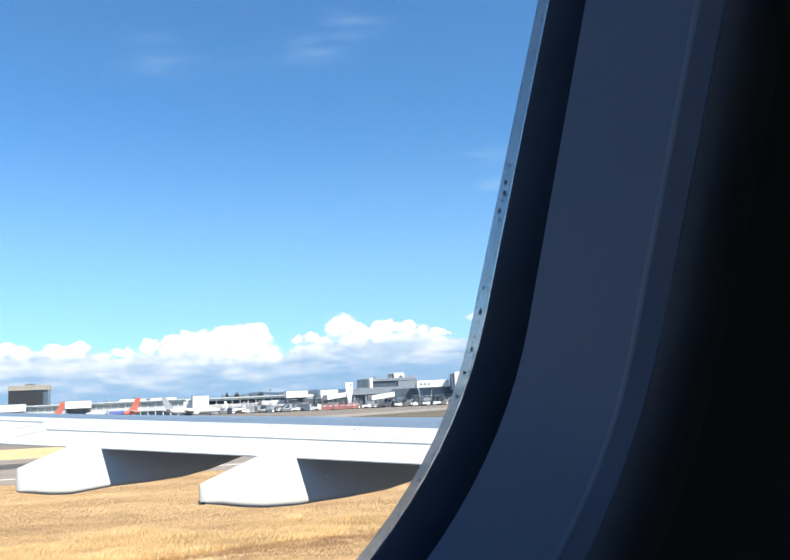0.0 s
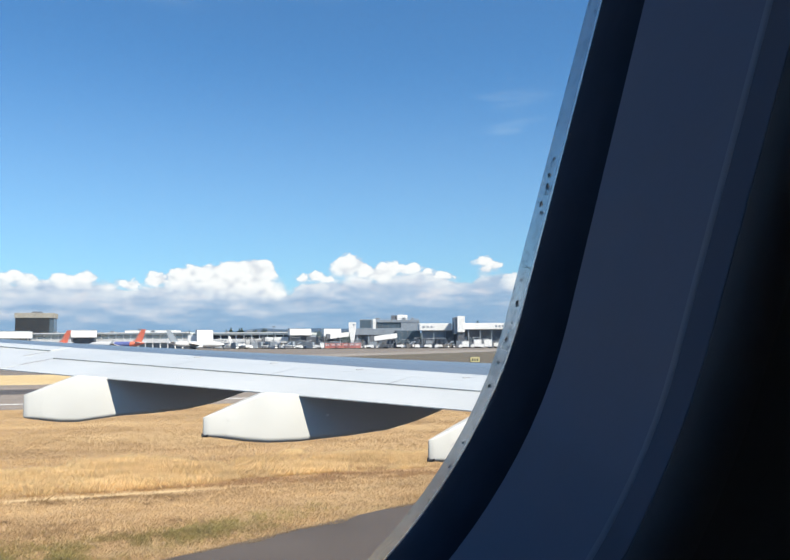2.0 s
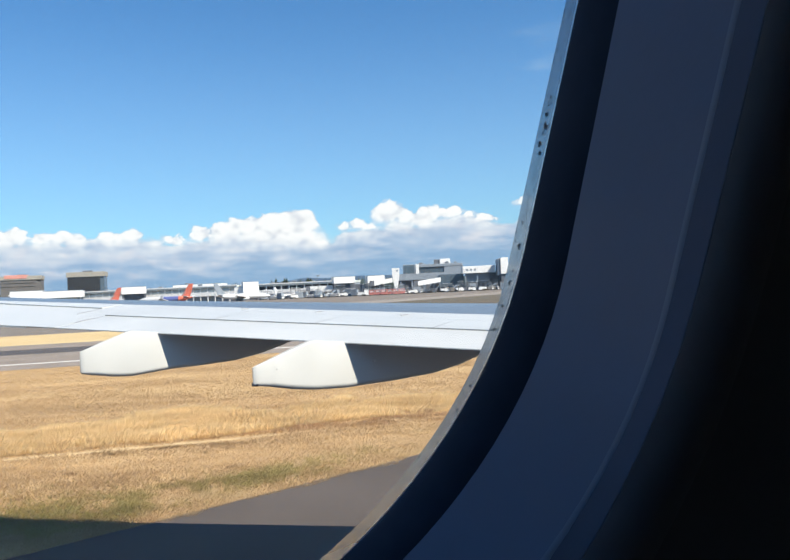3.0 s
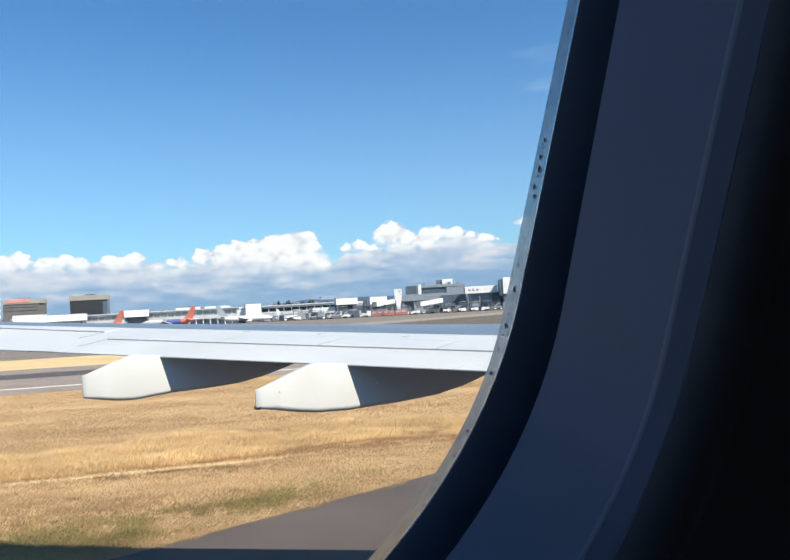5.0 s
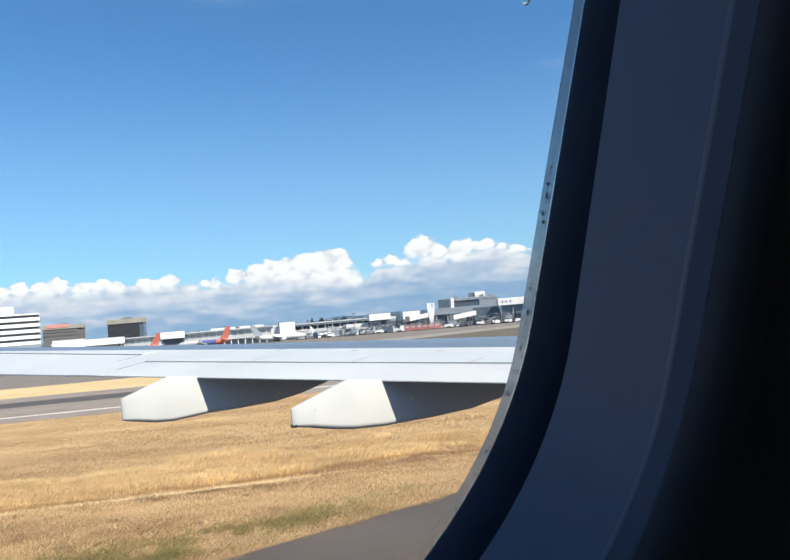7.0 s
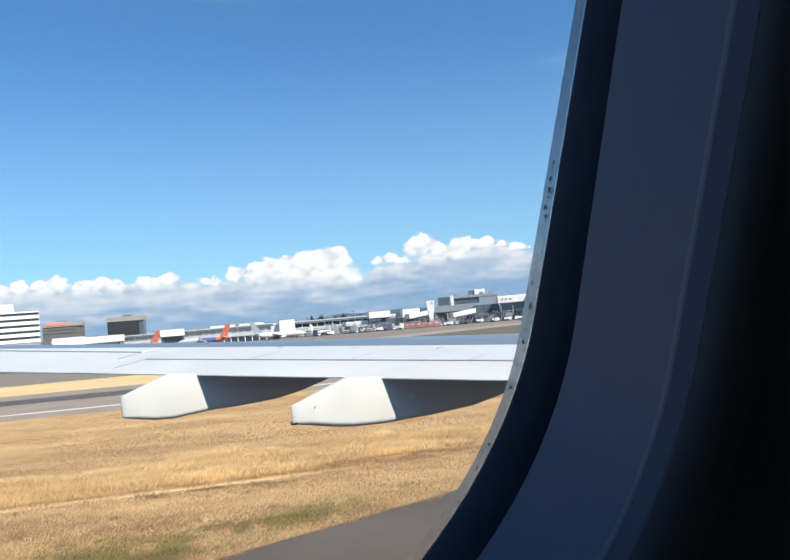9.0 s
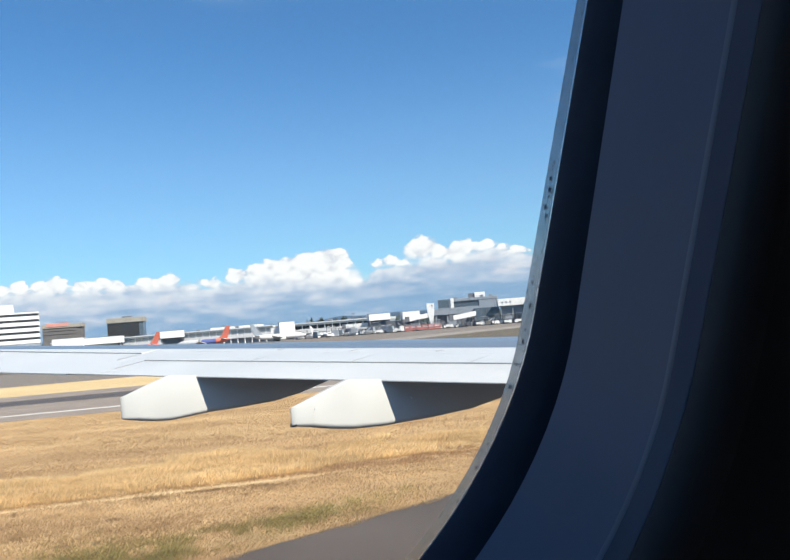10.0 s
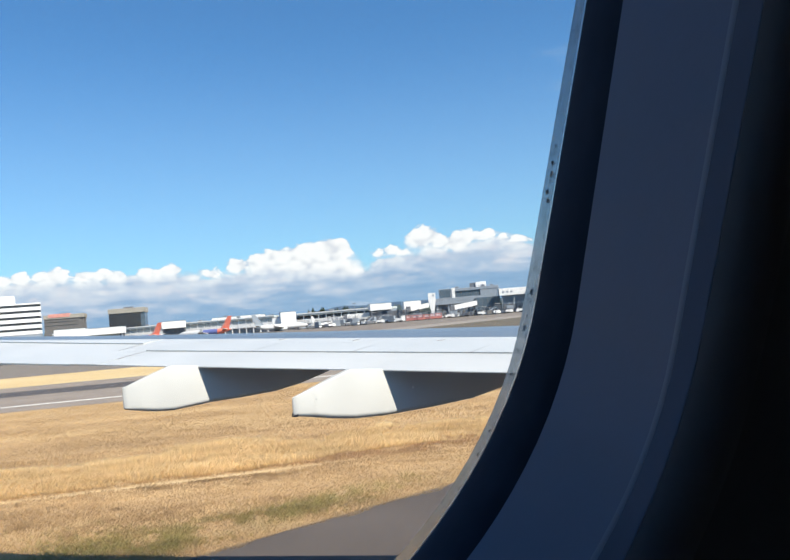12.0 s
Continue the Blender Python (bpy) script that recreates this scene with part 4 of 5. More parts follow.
def water_drop():
    m, n, l, p = material("water")
    p.inputs["Transmission Weight"].default_value, p.inputs["Roughness"].default_value, p.inputs["IOR"].default_value = 1.0, 0.02, 1.33
    bm = bmesh.new()
    bmesh.ops.create_uvsphere(bm, u_segments=16, v_segments=10, radius=1.0)
    for v in bm.verts:
        t = 1.0 - 0.25 * v.co.y
        v.co = wall_at(0.143 + v.co.x * 0.0013 * t, 0.036 + v.co.y * 0.0016, 0.1548 + v.co.z * 0.0007)
    tagged(link_mesh("water_drop", bm, m, smooth=True), "small clear water drop on the window pane", "water drop")


water_drop()


# ---------------------------------------------------------------- airport buildings
def building(name, x, y, turn=0.0, label="", category="building"):
    return tagged(empty(name, (x, y, 0), turn), label, category)


def ribbon_office():
    ob = building("office_block", -315, 562, 27, "white office block with dark ribbon windows and a rooftop box", "office building")
    box_part("core", ob, M_GLASS, -22.6, 22.6, 0.5, 30, 0, 34.5, label="dark recessed window core")
    box_part("base", ob, M_BGREY, -22.9, 22.9, 0.2, 30.3, 0, 12.0)
    for k in range(6):
        box_part("spandrel", ob, M_BWHITE, -23, 23, 0, 30.5, 12.2 + 4.35 * k, 14.75 + 4.35 * k if k < 5 else 35.0, 0.15)
    for k in range(6):
        for j in range(11):
            box_part("mullion", ob, M_BDARK, -22 + 4.4 * j - 0.1, -22 + 4.4 * j + 0.1, 0.3, 0.6, 14.7 + 4.35 * k, 16.6 + 4.35 * k) if k < 5 else None
    box_part("rooftop_box", ob, M_BWHITE, -23, 5.6, 4, 26, 34.9, 41.0, 0.2, "white rooftop plant room")


def glass_tower(name, x, y, w, z1, cap, label, red=False, turn=14, wall=None):
    ob = building(name, x, y, turn, label, "office building")
    box_part("wall", ob, wall or M_GLASS, -w / 2, w / 2 - 4, 0, 24, 0, z1 - cap, label="dark front wall")
    box_part("wall", ob, wall or M_GLASSB, w / 2 - 4, w / 2, 0.6, 24, 0, z1 - cap, label="grey-blue glass side wall")
    box_part("parapet", ob, M_CREAM, -w / 2 - 0.8, w / 2 + 0.8, -0.8, 25, z1 - cap, z1, 0.3, "cream concrete roof band")
    for k in range(2 if wall else 5):
        box_part("floor_band", ob, M_RUBBER, -w / 2 - 0.1, w / 2 - 5.8, -0.15, 0.2, z1 - cap - 3.6 * (k + 1), z1 - cap - 3.6 * (k + 1) + 0.7)
    for k in range(0 if wall else 8):
        xx = -w / 2 + (w - 6) * (k + 0.5) / 8
        box_part("mullion", ob, M_RUBBER, xx - 0.2, xx + 0.2, -0.25, 0.1, 2, z1 - cap)
    box_part("plant_room", ob, M_BDARK, -4, 5, 8, 16, z1, z1 + 1.6)
    if red:
        box_part("roof_sheet", ob, M_REDROOF, -w / 2 + 4, w / 2 - 13, -1.2, 14, z1 - cap + 1.4, z1 + 0.9, 0.4, "red sheet roof")
    return ob


def concourse(x0, y0, x1, y1, z1, label, glazing, wall):
    """A long low concourse with a flat roof, a window ribbon and a lower white wall."""
    length, turn = math.hypot(x1 - x0, y1 - y0), math.degrees(math.atan2(y1 - y0, x1 - x0))
    ob = building("concourse", x0, y0, turn, label, "terminal building")
    box_part("roof", ob, M_BPALE, 0, length, -1.5, 26, z1 - 1.6, z1, 0.2, "pale flat roof edge")
    box_part("wall", ob, wall, 0.3, length - 0.3, 0, 25, z1 - 6.5, z1 - 1.6, label="panelled wall")
    # the shade below the sill band is given by a darker colour
    box_part("ground_floor", ob, M_BDARK if wall is M_BGREY else M_BGREY, 0.5, length - 0.5, 1.5, 25, 0, z1 - 6.5, label="ground floor with its shade put into the colour")
    box_part("fascia", ob, M_BWHITE, 0, length, -0.9, 0.6, z1 - 7.2, z1 - 4.3, 0.05, "white sill band")
    box_part("roof_rail", ob, M_BWHITE, 0, length, -1.8, -1.4, z1 - 0.5, z1 + 0.3, 0.05, "white roof edge rail")
    n = int(length / 5.5)
    for k in range(n):
        a = 0.6 + (length - 1.2) * k / n
        box_part("window", ob, glazing, a + 0.35, a + (length - 1.2) / n - 0.35, -0.25, 0.3, z1 - 4.2, z1 - 1.9)
        box_part("column", ob, M_BWHITE, a - 0.25, a + 0.25, -0.7, 0.2, 0, z1 - 1.6)
    return ob


def block(name, x, y, w, d, z0, z1, mat, label, category="building", turn=0.0, under=None):
    ob = building(name, x, y, turn, label, category)
    box_part("body", ob, mat, -w / 2, w / 2, 0, d, z0, z1, 0.15)
    box_part("coping", ob, M_BGREY, -w / 2 - 0.1, w / 2 + 0.1, -0.1, d + 0.1, z1, z1 + 0.25)
    if z0 > 0.5:
        for sx in (-0.45, 0.45):
            for sy in (0.1, 0.9):
                box_part("column", ob, M_BDARK, sx * w - 0.5, sx * w + 0.5, sy * d - 0.5, sy * d + 0.5, 0, z0)
        # solid infill; its default dark colour stands for the shade in the recess
        box_part("undercroft", ob, under or M_BDARK, -w * 0.42, w * 0.42, d * 0.3, d * 0.8, 0, z0, label="recess below")
    return ob


def jet_bridge(x, y, turn, length, z0, z1):
    ob = tagged(empty("jet_bridge", (x, y, 0), turn), "white sloping boarding bridge on a steel leg", "jet bridge", "boarding bridges")
    bm = bmesh.new()
    loft(bm, [[(a, b, c + s) for a, b, c in ((0, 0, 0), (0, 3, 0), (0, 3, 2.9), (0, 0, 2.9))] for s in (z0,)] + [[(length, 0, z1), (length, 3, z1), (length, 3, z1 + 2.9), (length, 0, z1 + 2.9)]], True, True)
    part("tunnel", bm, M_BWHITE, ob)
    box_part("leg", ob, M_STEEL, length * 0.3 - 0.4, length * 0.3 + 0.4, 1, 2, 0.5, z0 + (z1 - z0) * 0.3)
    box_part("bogie", ob, M_RUBBER, length * 0.3 - 1.2, length * 0.3 + 1.2, 0.4, 2.6, 0, 1.0, 0.1)
    box_part("cab", ob, M_BDARK, -2.6, 0, -0.4, 3.4, z0 - 0.3, z0 + 3.2, 0.2)
    return ob


ribbon_office()
glass_tower("dark_office_tower", -322, 800, 35, 34.0, 5.0, "dark glass office tower with a cream concrete crown")
glass_tower("brown_office_tower", -391, 806, 38, 33.2, 4.2, "grey-brown office tower with a red roof sheet", True, 18, M_BROWN)
concourse(-300, 600, -120, 566, 11.2, "long low concourse with pale roof and grey-green windows", M_BPALE, M_CREAM)
concourse(-128, 572, -38, 556, 10.8, "long concourse with white mullions and dark windows", M_GLASS, M_BGREY)
block("roof_hall", -264.5, 552, 20.5, 16, 6.4, 13.2, M_BWHITE, "white low roof hall beside the concourse", "hall", 16, M_BPALE)
block("roof_hall", -244.5, 560, 28, 16, 7.6, 12.4, M_BWHITE, "long white low roof hall beside the concourse", "hall", 12, M_BPALE)
block("roof_box", -192, 560, 16.4, 10, 8.0, 12.9, M_BWHITE, "white plant box over the concourse", "plant room", 16)
block("hangar", -155, 590, 36, 20, 9.5, 13.2, M_BWHITE, "white hangar roof behind the concourse", "hangar")
block("gate_annex", -114, 541, 6.0, 9, 2.6, 9.2, M_BWHITE, "small white annex beside the gate building", "gate building")
block("stair_tower", -105.4, 540, 10.6, 5, 2.4, 12.4, M_BWHITE, "bright white square gate building", "gate building", 24)
block("gate_house", -42, 540, 14.6, 8, 8.6, 13.0, M_BWHITE, "white gate house on dark legs", "gate building", 14)
# solid dark block in place of the shade inside the bay
block("service_core", -31.6, 527, 11.2, 10, 0, 7.3, M_BDARK, "service bay under the concourse, a dark block for its shade", "service bay")
block("gate_house", -20, 525, 11.5, 8, 7.7, 12.6, M_BWHITE, "white flared gate house on dark legs", "gate building", 14)


def v_tower():
    ob = building("marker_tower", -6.8, 508, 0, "white stair tower that narrows towards its foot", "tower")
    bm = bmesh.new()
    loft(bm, [[(-w, 0, z), (w, 0, z), (w, 4, z), (-w, 4, z)] for w, z in ((0.7, 0), (0.8, 3), (2.3, 12), (2.4, 16.4))], True, True)
    part("shaft", bm, M_BWHITE, ob)
    box_part("plaque", ob, M_BGREY, 0.4, 1.4, -0.08, 0.02, 14.2, 15.4)


def main_terminal():
    ob = building("terminal", 16, 540, 0, "grey main terminal with glazed upper storey", "terminal building")
    # wall colour darkened for the shade under the panel band
    box_part("lower_wall", ob, M_BDARK, -22, 22, 2, 30, 0, 9.0, label="lower wall with its shade put into a dark colour")
    box_part("middle_band", ob, M_BGREY, -22.5, 9.5, 0, 30, 8.6, 13.0, 0.2, "grey panel band")
    box_part("corner_block", ob, M_BGREY, -18.2, -9.8, 0.5, 14, 13.0, 19.2, 0.2, "grey corner block")
    box_part("corner_glass", ob, M_GLASSB, -17.6, -10.6, 0.3, 0.8, 13.4, 18.7)
    box_part("pier", ob, M_BWHITE, -9.6, -7.4, 0, 8, 12.5, 19.4, 0.1)
    box_part("upper_wall", ob, M_GLASSB, -7.4, 14, 1.0, 28, 12.9, 17.0, label="blue-grey glazed upper wall")
    box_part("roof", ob, M_BGREY, -7.8, 22, 0.2, 29, 17.0, 18.9, 0.2, "pale grey roof edge")
    box_part("fascia", ob, M_BGREY, 9.5, 22.4, 0.4, 28, 11.4, 17.2, 0.1)
    for k in range(7):
        box_part("mullion", ob, M_BDARK, -6.6 + 3.3 * k, -6.3 + 3.3 * k, 0.7, 1.1, 12.9, 17.0)
    for k in range(6):
        box_part("column", ob, M_BGREY, -20.5 + 7.6 * k, -19.5 + 7.6 * k, 0.6, 1.8, 0, 8.8)
    for k in range(12):
        box_part("bay_panel", ob, (M_STEEL, M_BGREY, M_BROWN)[k % 3], -21.5 + 2.3 * k, -20.2 + 2.3 * k, 1.7, 2.05, 0.3, 2.6 + 1.2 * ((k * 7) % 5))
    box_part("roof_rail", ob, M_STEEL, -7.6, 21.8, 0.4, 0.6, 19.6, 19.75)
    box_part("glass_hall", ob, M_GLASSB, 5.4, 21.8, -8, 2, 2.8, 11.4, 0.2, "blue-grey glass hall")
    for k in range(5):
        box_part("hall_mullion", ob, M_BDARK, 6.2 + 3.6 * k, 6.5 + 3.6 * k, -8.2, -7.9, 2.8, 11.2)
    box_part("hall_base", ob, M_BDARK, 5.6, 21.6, -7.6, 2, 0, 2.8)
    box_part("plant_box", ob, M_BDARK, 3.2, 7.0, 9, 14, 18.9, 22.0)
    box_part("rooftop_box", ob, M_BWHITE, 7.2, 14.2, 8, 15, 18.9, 22.4, 0.15, "white rooftop box")
    box_part("antenna", ob, M_STEEL, 17.4, 17.6, 9, 9.2, 18.9, 21.4)


def east_pier():
    ob = building("pier", 48, 520, 0, "white panelled pier, its ground floor coloured dark for shade", "terminal building")
    box_part("upper_panel", ob, M_BWHITE, -11.5, 9.5, 0, 14, 11.2, 15.8, 0.2, "white upper wall panel")
    box_part("upper_panel", ob, M_BWHITE, 16.8, 60, 0, 14, 11.8, 15.9, 0.2, "long white upper wall panel")
    # dark lower storey and undercroft carry their shade as colour
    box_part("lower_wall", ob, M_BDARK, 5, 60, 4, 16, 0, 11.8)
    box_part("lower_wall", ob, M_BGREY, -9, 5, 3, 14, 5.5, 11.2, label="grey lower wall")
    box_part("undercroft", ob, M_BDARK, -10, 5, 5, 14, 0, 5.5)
    box_part("stair_tower", ob, M_BWHITE, 12.2, 17.0, -9, 4, 9.9, 20.2, 0.15, "tall white stair tower")
    box_part("stair_foot", ob, M_BDARK, 12.4, 16.8, -8, 4, 0, 9.9)
    box_part("side_wall", ob, M_BGREY, 10.6, 12.2, -8, 6, 9, 19.4)
    for k in range(3):
        box_part("letter_bar", ob, M_BGREY, -9.4 + 2.6 * k, -8.0 + 2.6 * k, -0.1, 0.05, 12.9, 14.1)
    for k in range(3):
        box_part("letter_bar", ob, M_BGREY, 38 + 2.2 * k, 39.4 + 2.2 * k, -0.1, 0.05, 13.2, 14.4)
    for k in range(14):
        box_part("bay_panel", ob, (M_BGREY, M_STEEL, M_BROWN)[k % 3], 5.5 + 3.9 * k, 8.2 + 3.9 * k, 3.7, 4.05, 0.3, 3.2 + 1.3 * ((k * 5) % 4))
    for k in range(5):
        box_part("duct", ob, M_STEEL, -8.6 + 2.9 * k, -7.7 + 2.9 * k, 2.5, 3.1, 1.0, 6.5 + (k * 3) % 4)
    for k in range(9):
        box_part("column", ob, M_BGREY, -10 + 7.6 * k, -9.4 + 7.6 * k, 1, 1.8, 0, 11.4)


v_tower()
main_terminal()
east_pier()
jet_bridge(7.0, 503, 8, 14.5, 4.6, 6.4)
jet_bridge(-21, 516, 10, 12.0, 6.0, 7.6)
jet_bridge(-66, 545, 0, 18.0, 4.6, 4.8)


# ---------------------------------------------------------------- parked airliners
def parked_airliner(x, y, turn, fus, tail, scale, label, nose=None, stripe=None):
    ob = tagged(empty("parked_airliner", (x, y, 0), turn), label, "aircraft", "parked airliners")
    s = scale

    def ring(f, r, z):
        return [(f * s, r * s * math.cos(2 * math.pi * k / 16), (z + r * math.sin(2 * math.pi * k / 16)) * s) for k in range(16)]

    bm = bmesh.new()
    loft(bm, [ring(*v) for v in ((0, 0.25, 4.4), (2.5, 0.9, 4.1), (7, 1.7, 3.6), (12, 1.95, 3.4), (30, 1.95, 3.4), (34, 1.7, 3.3), (36.5, 0.9, 3.1), (37.5, 0.15, 3.0))], True, True)
    part("fuselage", bm, fus, ob, "", True)
    if nose:
        bm = bmesh.new()
        loft(bm, [ring(*v) for v in ((19, 2.0, 3.4), (30, 2.0, 3.4), (34, 1.75, 3.3), (36.5, 0.95, 3.1), (37.6, 0.2, 3.0))], True, True)
        part("forward_fuselage", bm, nose, ob, "white forward fuselage", True)
        bm = bmesh.new()
        loft(bm, [ring(*v) for v in ((-0.2, 0.3, 4.4), (2.5, 0.97, 4.1), (6.0, 1.62, 3.72), (8.6, 1.85, 3.5))], True, True)
        part("tail_section", bm, tail, ob, "orange-red tail section", True)
    bm = bmesh.new()
    loft(bm, [[(a * s, -t * s, z * s), (b * s, -t * s, z * s), (b * s, t * s, z * s), (a * s, t * s, z * s)] for a, b, t, z in ((1.9, 8.4, 0.20, 3.6), (0.1, 4.9, 0.16, 8.0), (-1.3, 1.5, 0.10, 12.9))], True, True)
    part("fin", bm, tail, ob, "painted tail fin")
    if stripe:
        bm = bmesh.new()
        loft(bm, [[(a * s, -t * s, z * s), (b * s, -t * s, z * s), (b * s, t * s, z * s), (a * s, t * s, z * s)] for a, b, t, z in ((6.2, 7.6, 0.22, 4.9), (3.0, 3.8, 0.18, 9.0))], True, True)
        part("fin_stripe", bm, stripe, ob, "painted fin edge stripe")
    for side in (-1, 1):
        bm = bmesh.new()
        loft(bm, [[(a * s, side * y0 * s, (z - t) * s), (b * s, side * y0 * s, (z - t) * s), (b * s, side * y0 * s, (z + t) * s), (a * s, side * y0 * s, (z + t) * s)] for a, b, y0, z, t in ((1.5, 5.5, 0.4, 4.5, 0.15), (0.6, 2.4, 7.0, 5.2, 0.08))], True, True)
        part("tailplane", bm, M_SKIN, ob)
        bm = bmesh.new()
        loft(bm, [[(a * s, side * y0 * s, (z - t) * s), (b * s, side * y0 * s, (z - t) * s), (b * s, side * y0 * s, (z + t) * s), (a * s, side * y0 * s, (z + t) * s)] for a, b, y0, z, t in ((15, 23, 1.6, 2.6, 0.3), (11, 13, 17, 4.0, 0.1), (10.3, 11.3, 17.3, 6.2, 0.05))], True, True)
        part("wing", bm, M_SKIN, ob)
        bm = bmesh.new()
        add_cylinder(bm, (18 * s, side * 5.2 * s, 1.7 * s), (22.5 * s, side * 5.2 * s, 1.7 * s), 0.75 * s, 0.95 * s, 16)
        part("engine", bm, M_SKIN, ob)
        bm = bmesh.new()
        add_cylinder(bm, (17.5 * s, side * 2.6 * s, 0.55 * s), (17.5 * s, side * 3.2 * s, 0.55 * s), 0.55 * s, None, 14)
        part("main_wheel", bm, M_RUBBER, ob)
        bm = bmesh.new()
        add_cylinder(bm, (17.5 * s, side * 2.6 * s, 0.5 * s), (17.5 * s, side * 2.2 * s, 2.4 * s), 0.14 * s, None, 8)
        part("gear_leg", bm, M_STEEL, ob)
    bm = bmesh.new()
    add_cylinder(bm, (33 * s, -0.2 * s, 0.4 * s), (33 * s, 0.2 * s, 0.4 * s), 0.4 * s, None, 12)
    add_cylinder(bm, (33 * s, 0, 0.4 * s), (33 * s, 0, 2.2 * s), 0.1 * s, None, 8)
    part("nose_gear", bm, M_RUBBER, ob)
    return ob


parked_airliner(-165.0, 458, 168, M_TAILBLUE, M_TAILRED, 0.87, "blue airliner with orange-red tail fin at its gate", M_SKIN, M_TAILPALE)
parked_airliner(-123.6, 458, 168, M_TAILBLUE, M_TAILRED, 0.91, "blue and white airliner with orange-red tail fin on the apron", M_SKIN, M_TAILPALE)
parked_airliner(-120.0, 500, 20, M_SKIN, M_BGREY, 0.90, "white airliner parked at the concourse", None)
parked_airliner(-86.0, 520, 60, M_SKIN, M_SKIN, 0.62, "white regional jet parked at the concourse", None)


# ---------------------------------------------------------------- vehicles and signs on the apron
def truck(x, y, turn, length, box_h, label, body=None):
    ob = tagged(empty("service_truck", (x, y, 0.012), turn), label, "truck", "apron vehicles")
    box_part("cargo_box", ob, body or M_BWHITE, -length / 2, length / 2 - 1.9, -1.2, 1.2, 1.0, box_h, 0.06)
    bm = bmesh.new()
    loft(bm, [[(a, -1.1, z), (b, -1.1, z), (b, 1.1, z), (a, 1.1, z)] for a, b, z in ((length / 2 - 1.8, length / 2, 0.6), (length / 2 - 1.8, length / 2, 1.5), (length / 2 - 1.7, length / 2 - 0.5, 2.4))], True, True)
    part("cab", bm, body or M_BWHITE, ob)
    box_part("windscreen", ob, M_GLASS, length / 2 - 0.75, length / 2 - 0.2, -0.9, 0.9, 1.6, 2.2)
    box_part("chassis", ob, M_RUBBER, -length / 2, length / 2 - 0.3, -0.8, 0.8, 0.55, 1.0)
    for wx in (-length / 2 + 0.9, length / 2 - 1.0):
        for wy in (-1.05, 0.8):
            bm = bmesh.new()
            add_cylinder(bm, (wx, wy, 0.45), (wx, wy + 0.25, 0.45), 0.45, None, 12)
            part("wheel", bm, M_RUBBER, ob)
    return ob


truck(64.5, 458, 180, 6.0, 5.0, "white high-sided catering truck on the apron")
truck(70.4, 458, 180, 6.2, 5.0, "white high-sided catering truck on the apron")
truck(77.4, 458, 0, 5.0, 3.2, "white service van on the apron")
truck(56.4, 450, 180, 5.6, 4.0, "white service truck on the apron")
for x, y, a in ((38, 470, 0), (31, 474, 10), (22, 476, 0), (12.5, 470, 170), (4, 474, 0), (44, 468, 180), (-38, 480, 0), (-47, 486, 170), (-58, 490, 0), (-70, 496, 20), (-26, 462, 170), (-108, 186.5, 16), (-103.6, 183, 16), (-99, 178.5, 16), (-94.6, 174, 16)):
    dark = int(abs(x)) % 3 == 0
    truck(x, y, a, 4.4, 2.2, "small dark grey service vehicle on the apron" if dark else "small white service vehicle on the apron", M_BDARK if dark else None)


def baggage_cart(x, y):
    ob = tagged(empty("cargo_rack", (x, y, 0.012)), "tall red cargo rack on wheels in a row on the apron", "cart", "red cargo racks")
    box_part("deck", ob, M_RED, -1.6, 1.6, -0.8, 0.8, 0.5, 0.8, 0.04)
    box_part("shelf", ob, M_RED, -1.6, 1.6, -0.8, 0.8, 1.75, 2.0, 0.04)
    box_part("roof", ob, M_RED, -1.6, 1.6, -0.8, 0.8, 3.0, 3.3, 0.05)
    for px in (-1.55, 0.0, 1.55):
        box_part("post", ob, M_RED, px - 0.12, px + 0.12, -0.85, -0.65, 0.7, 3.1)
        box_part("post", ob, M_RED, px - 0.12, px + 0.12, 0.6, 0.8, 0.7, 3.1)
    box_part("load", ob, M_RED, -1.35, 1.35, -0.5, 0.5, 0.8, 1.6)
    box_part("load", ob, M_BWHITE, -1.3, 0.5, -0.5, 0.5, 2.0, 2.8, 0.0, "white wrapped load")
    for wx in (-1, 1):
        for wy in (-0.75, 0.6):
            bm = bmesh.new()
            add_cylinder(bm, (wx, wy, 0.26), (wx, wy + 0.15, 0.26), 0.26, None, 10)
            part("wheel", bm, M_RUBBER, ob)
    return ob


first_cart = baggage_cart(-20.5, 470)
for k in range(1, 6):
    copy_thing(first_cart, pose(-20.5 + 3.5 * k, 470 + (k % 2) * 0.5, 0.012, 0, 0, (k % 3 - 1) * 4))


def guidance_sign():
    ob = tagged(empty("taxiway_sign", (19.5, 140, 0.02), 8), "small yellow taxiway guidance sign on the grass", "sign")
    box_part("face", ob, M_SIGN, -0.85, 0.85, -0.12, 0.12, 0.35, 1.25, 0.03)
    box_part("frame", ob, M_RUBBER, -0.9, 0.9, -0.08, 0.14, 0.30, 1.30, 0.02)
    for k in (-0.6, 0.6):
        box_part("leg", ob, M_STEEL, k - 0.04, k + 0.04, -0.04, 0.04, 0, 0.36)
    for k in range(3):
        box_part("letter_bar", ob, M_RUBBER, -0.6 + 0.45 * k, -0.35 + 0.45 * k, -0.135, -0.118, 0.6, 1.0)


guidance_sign()


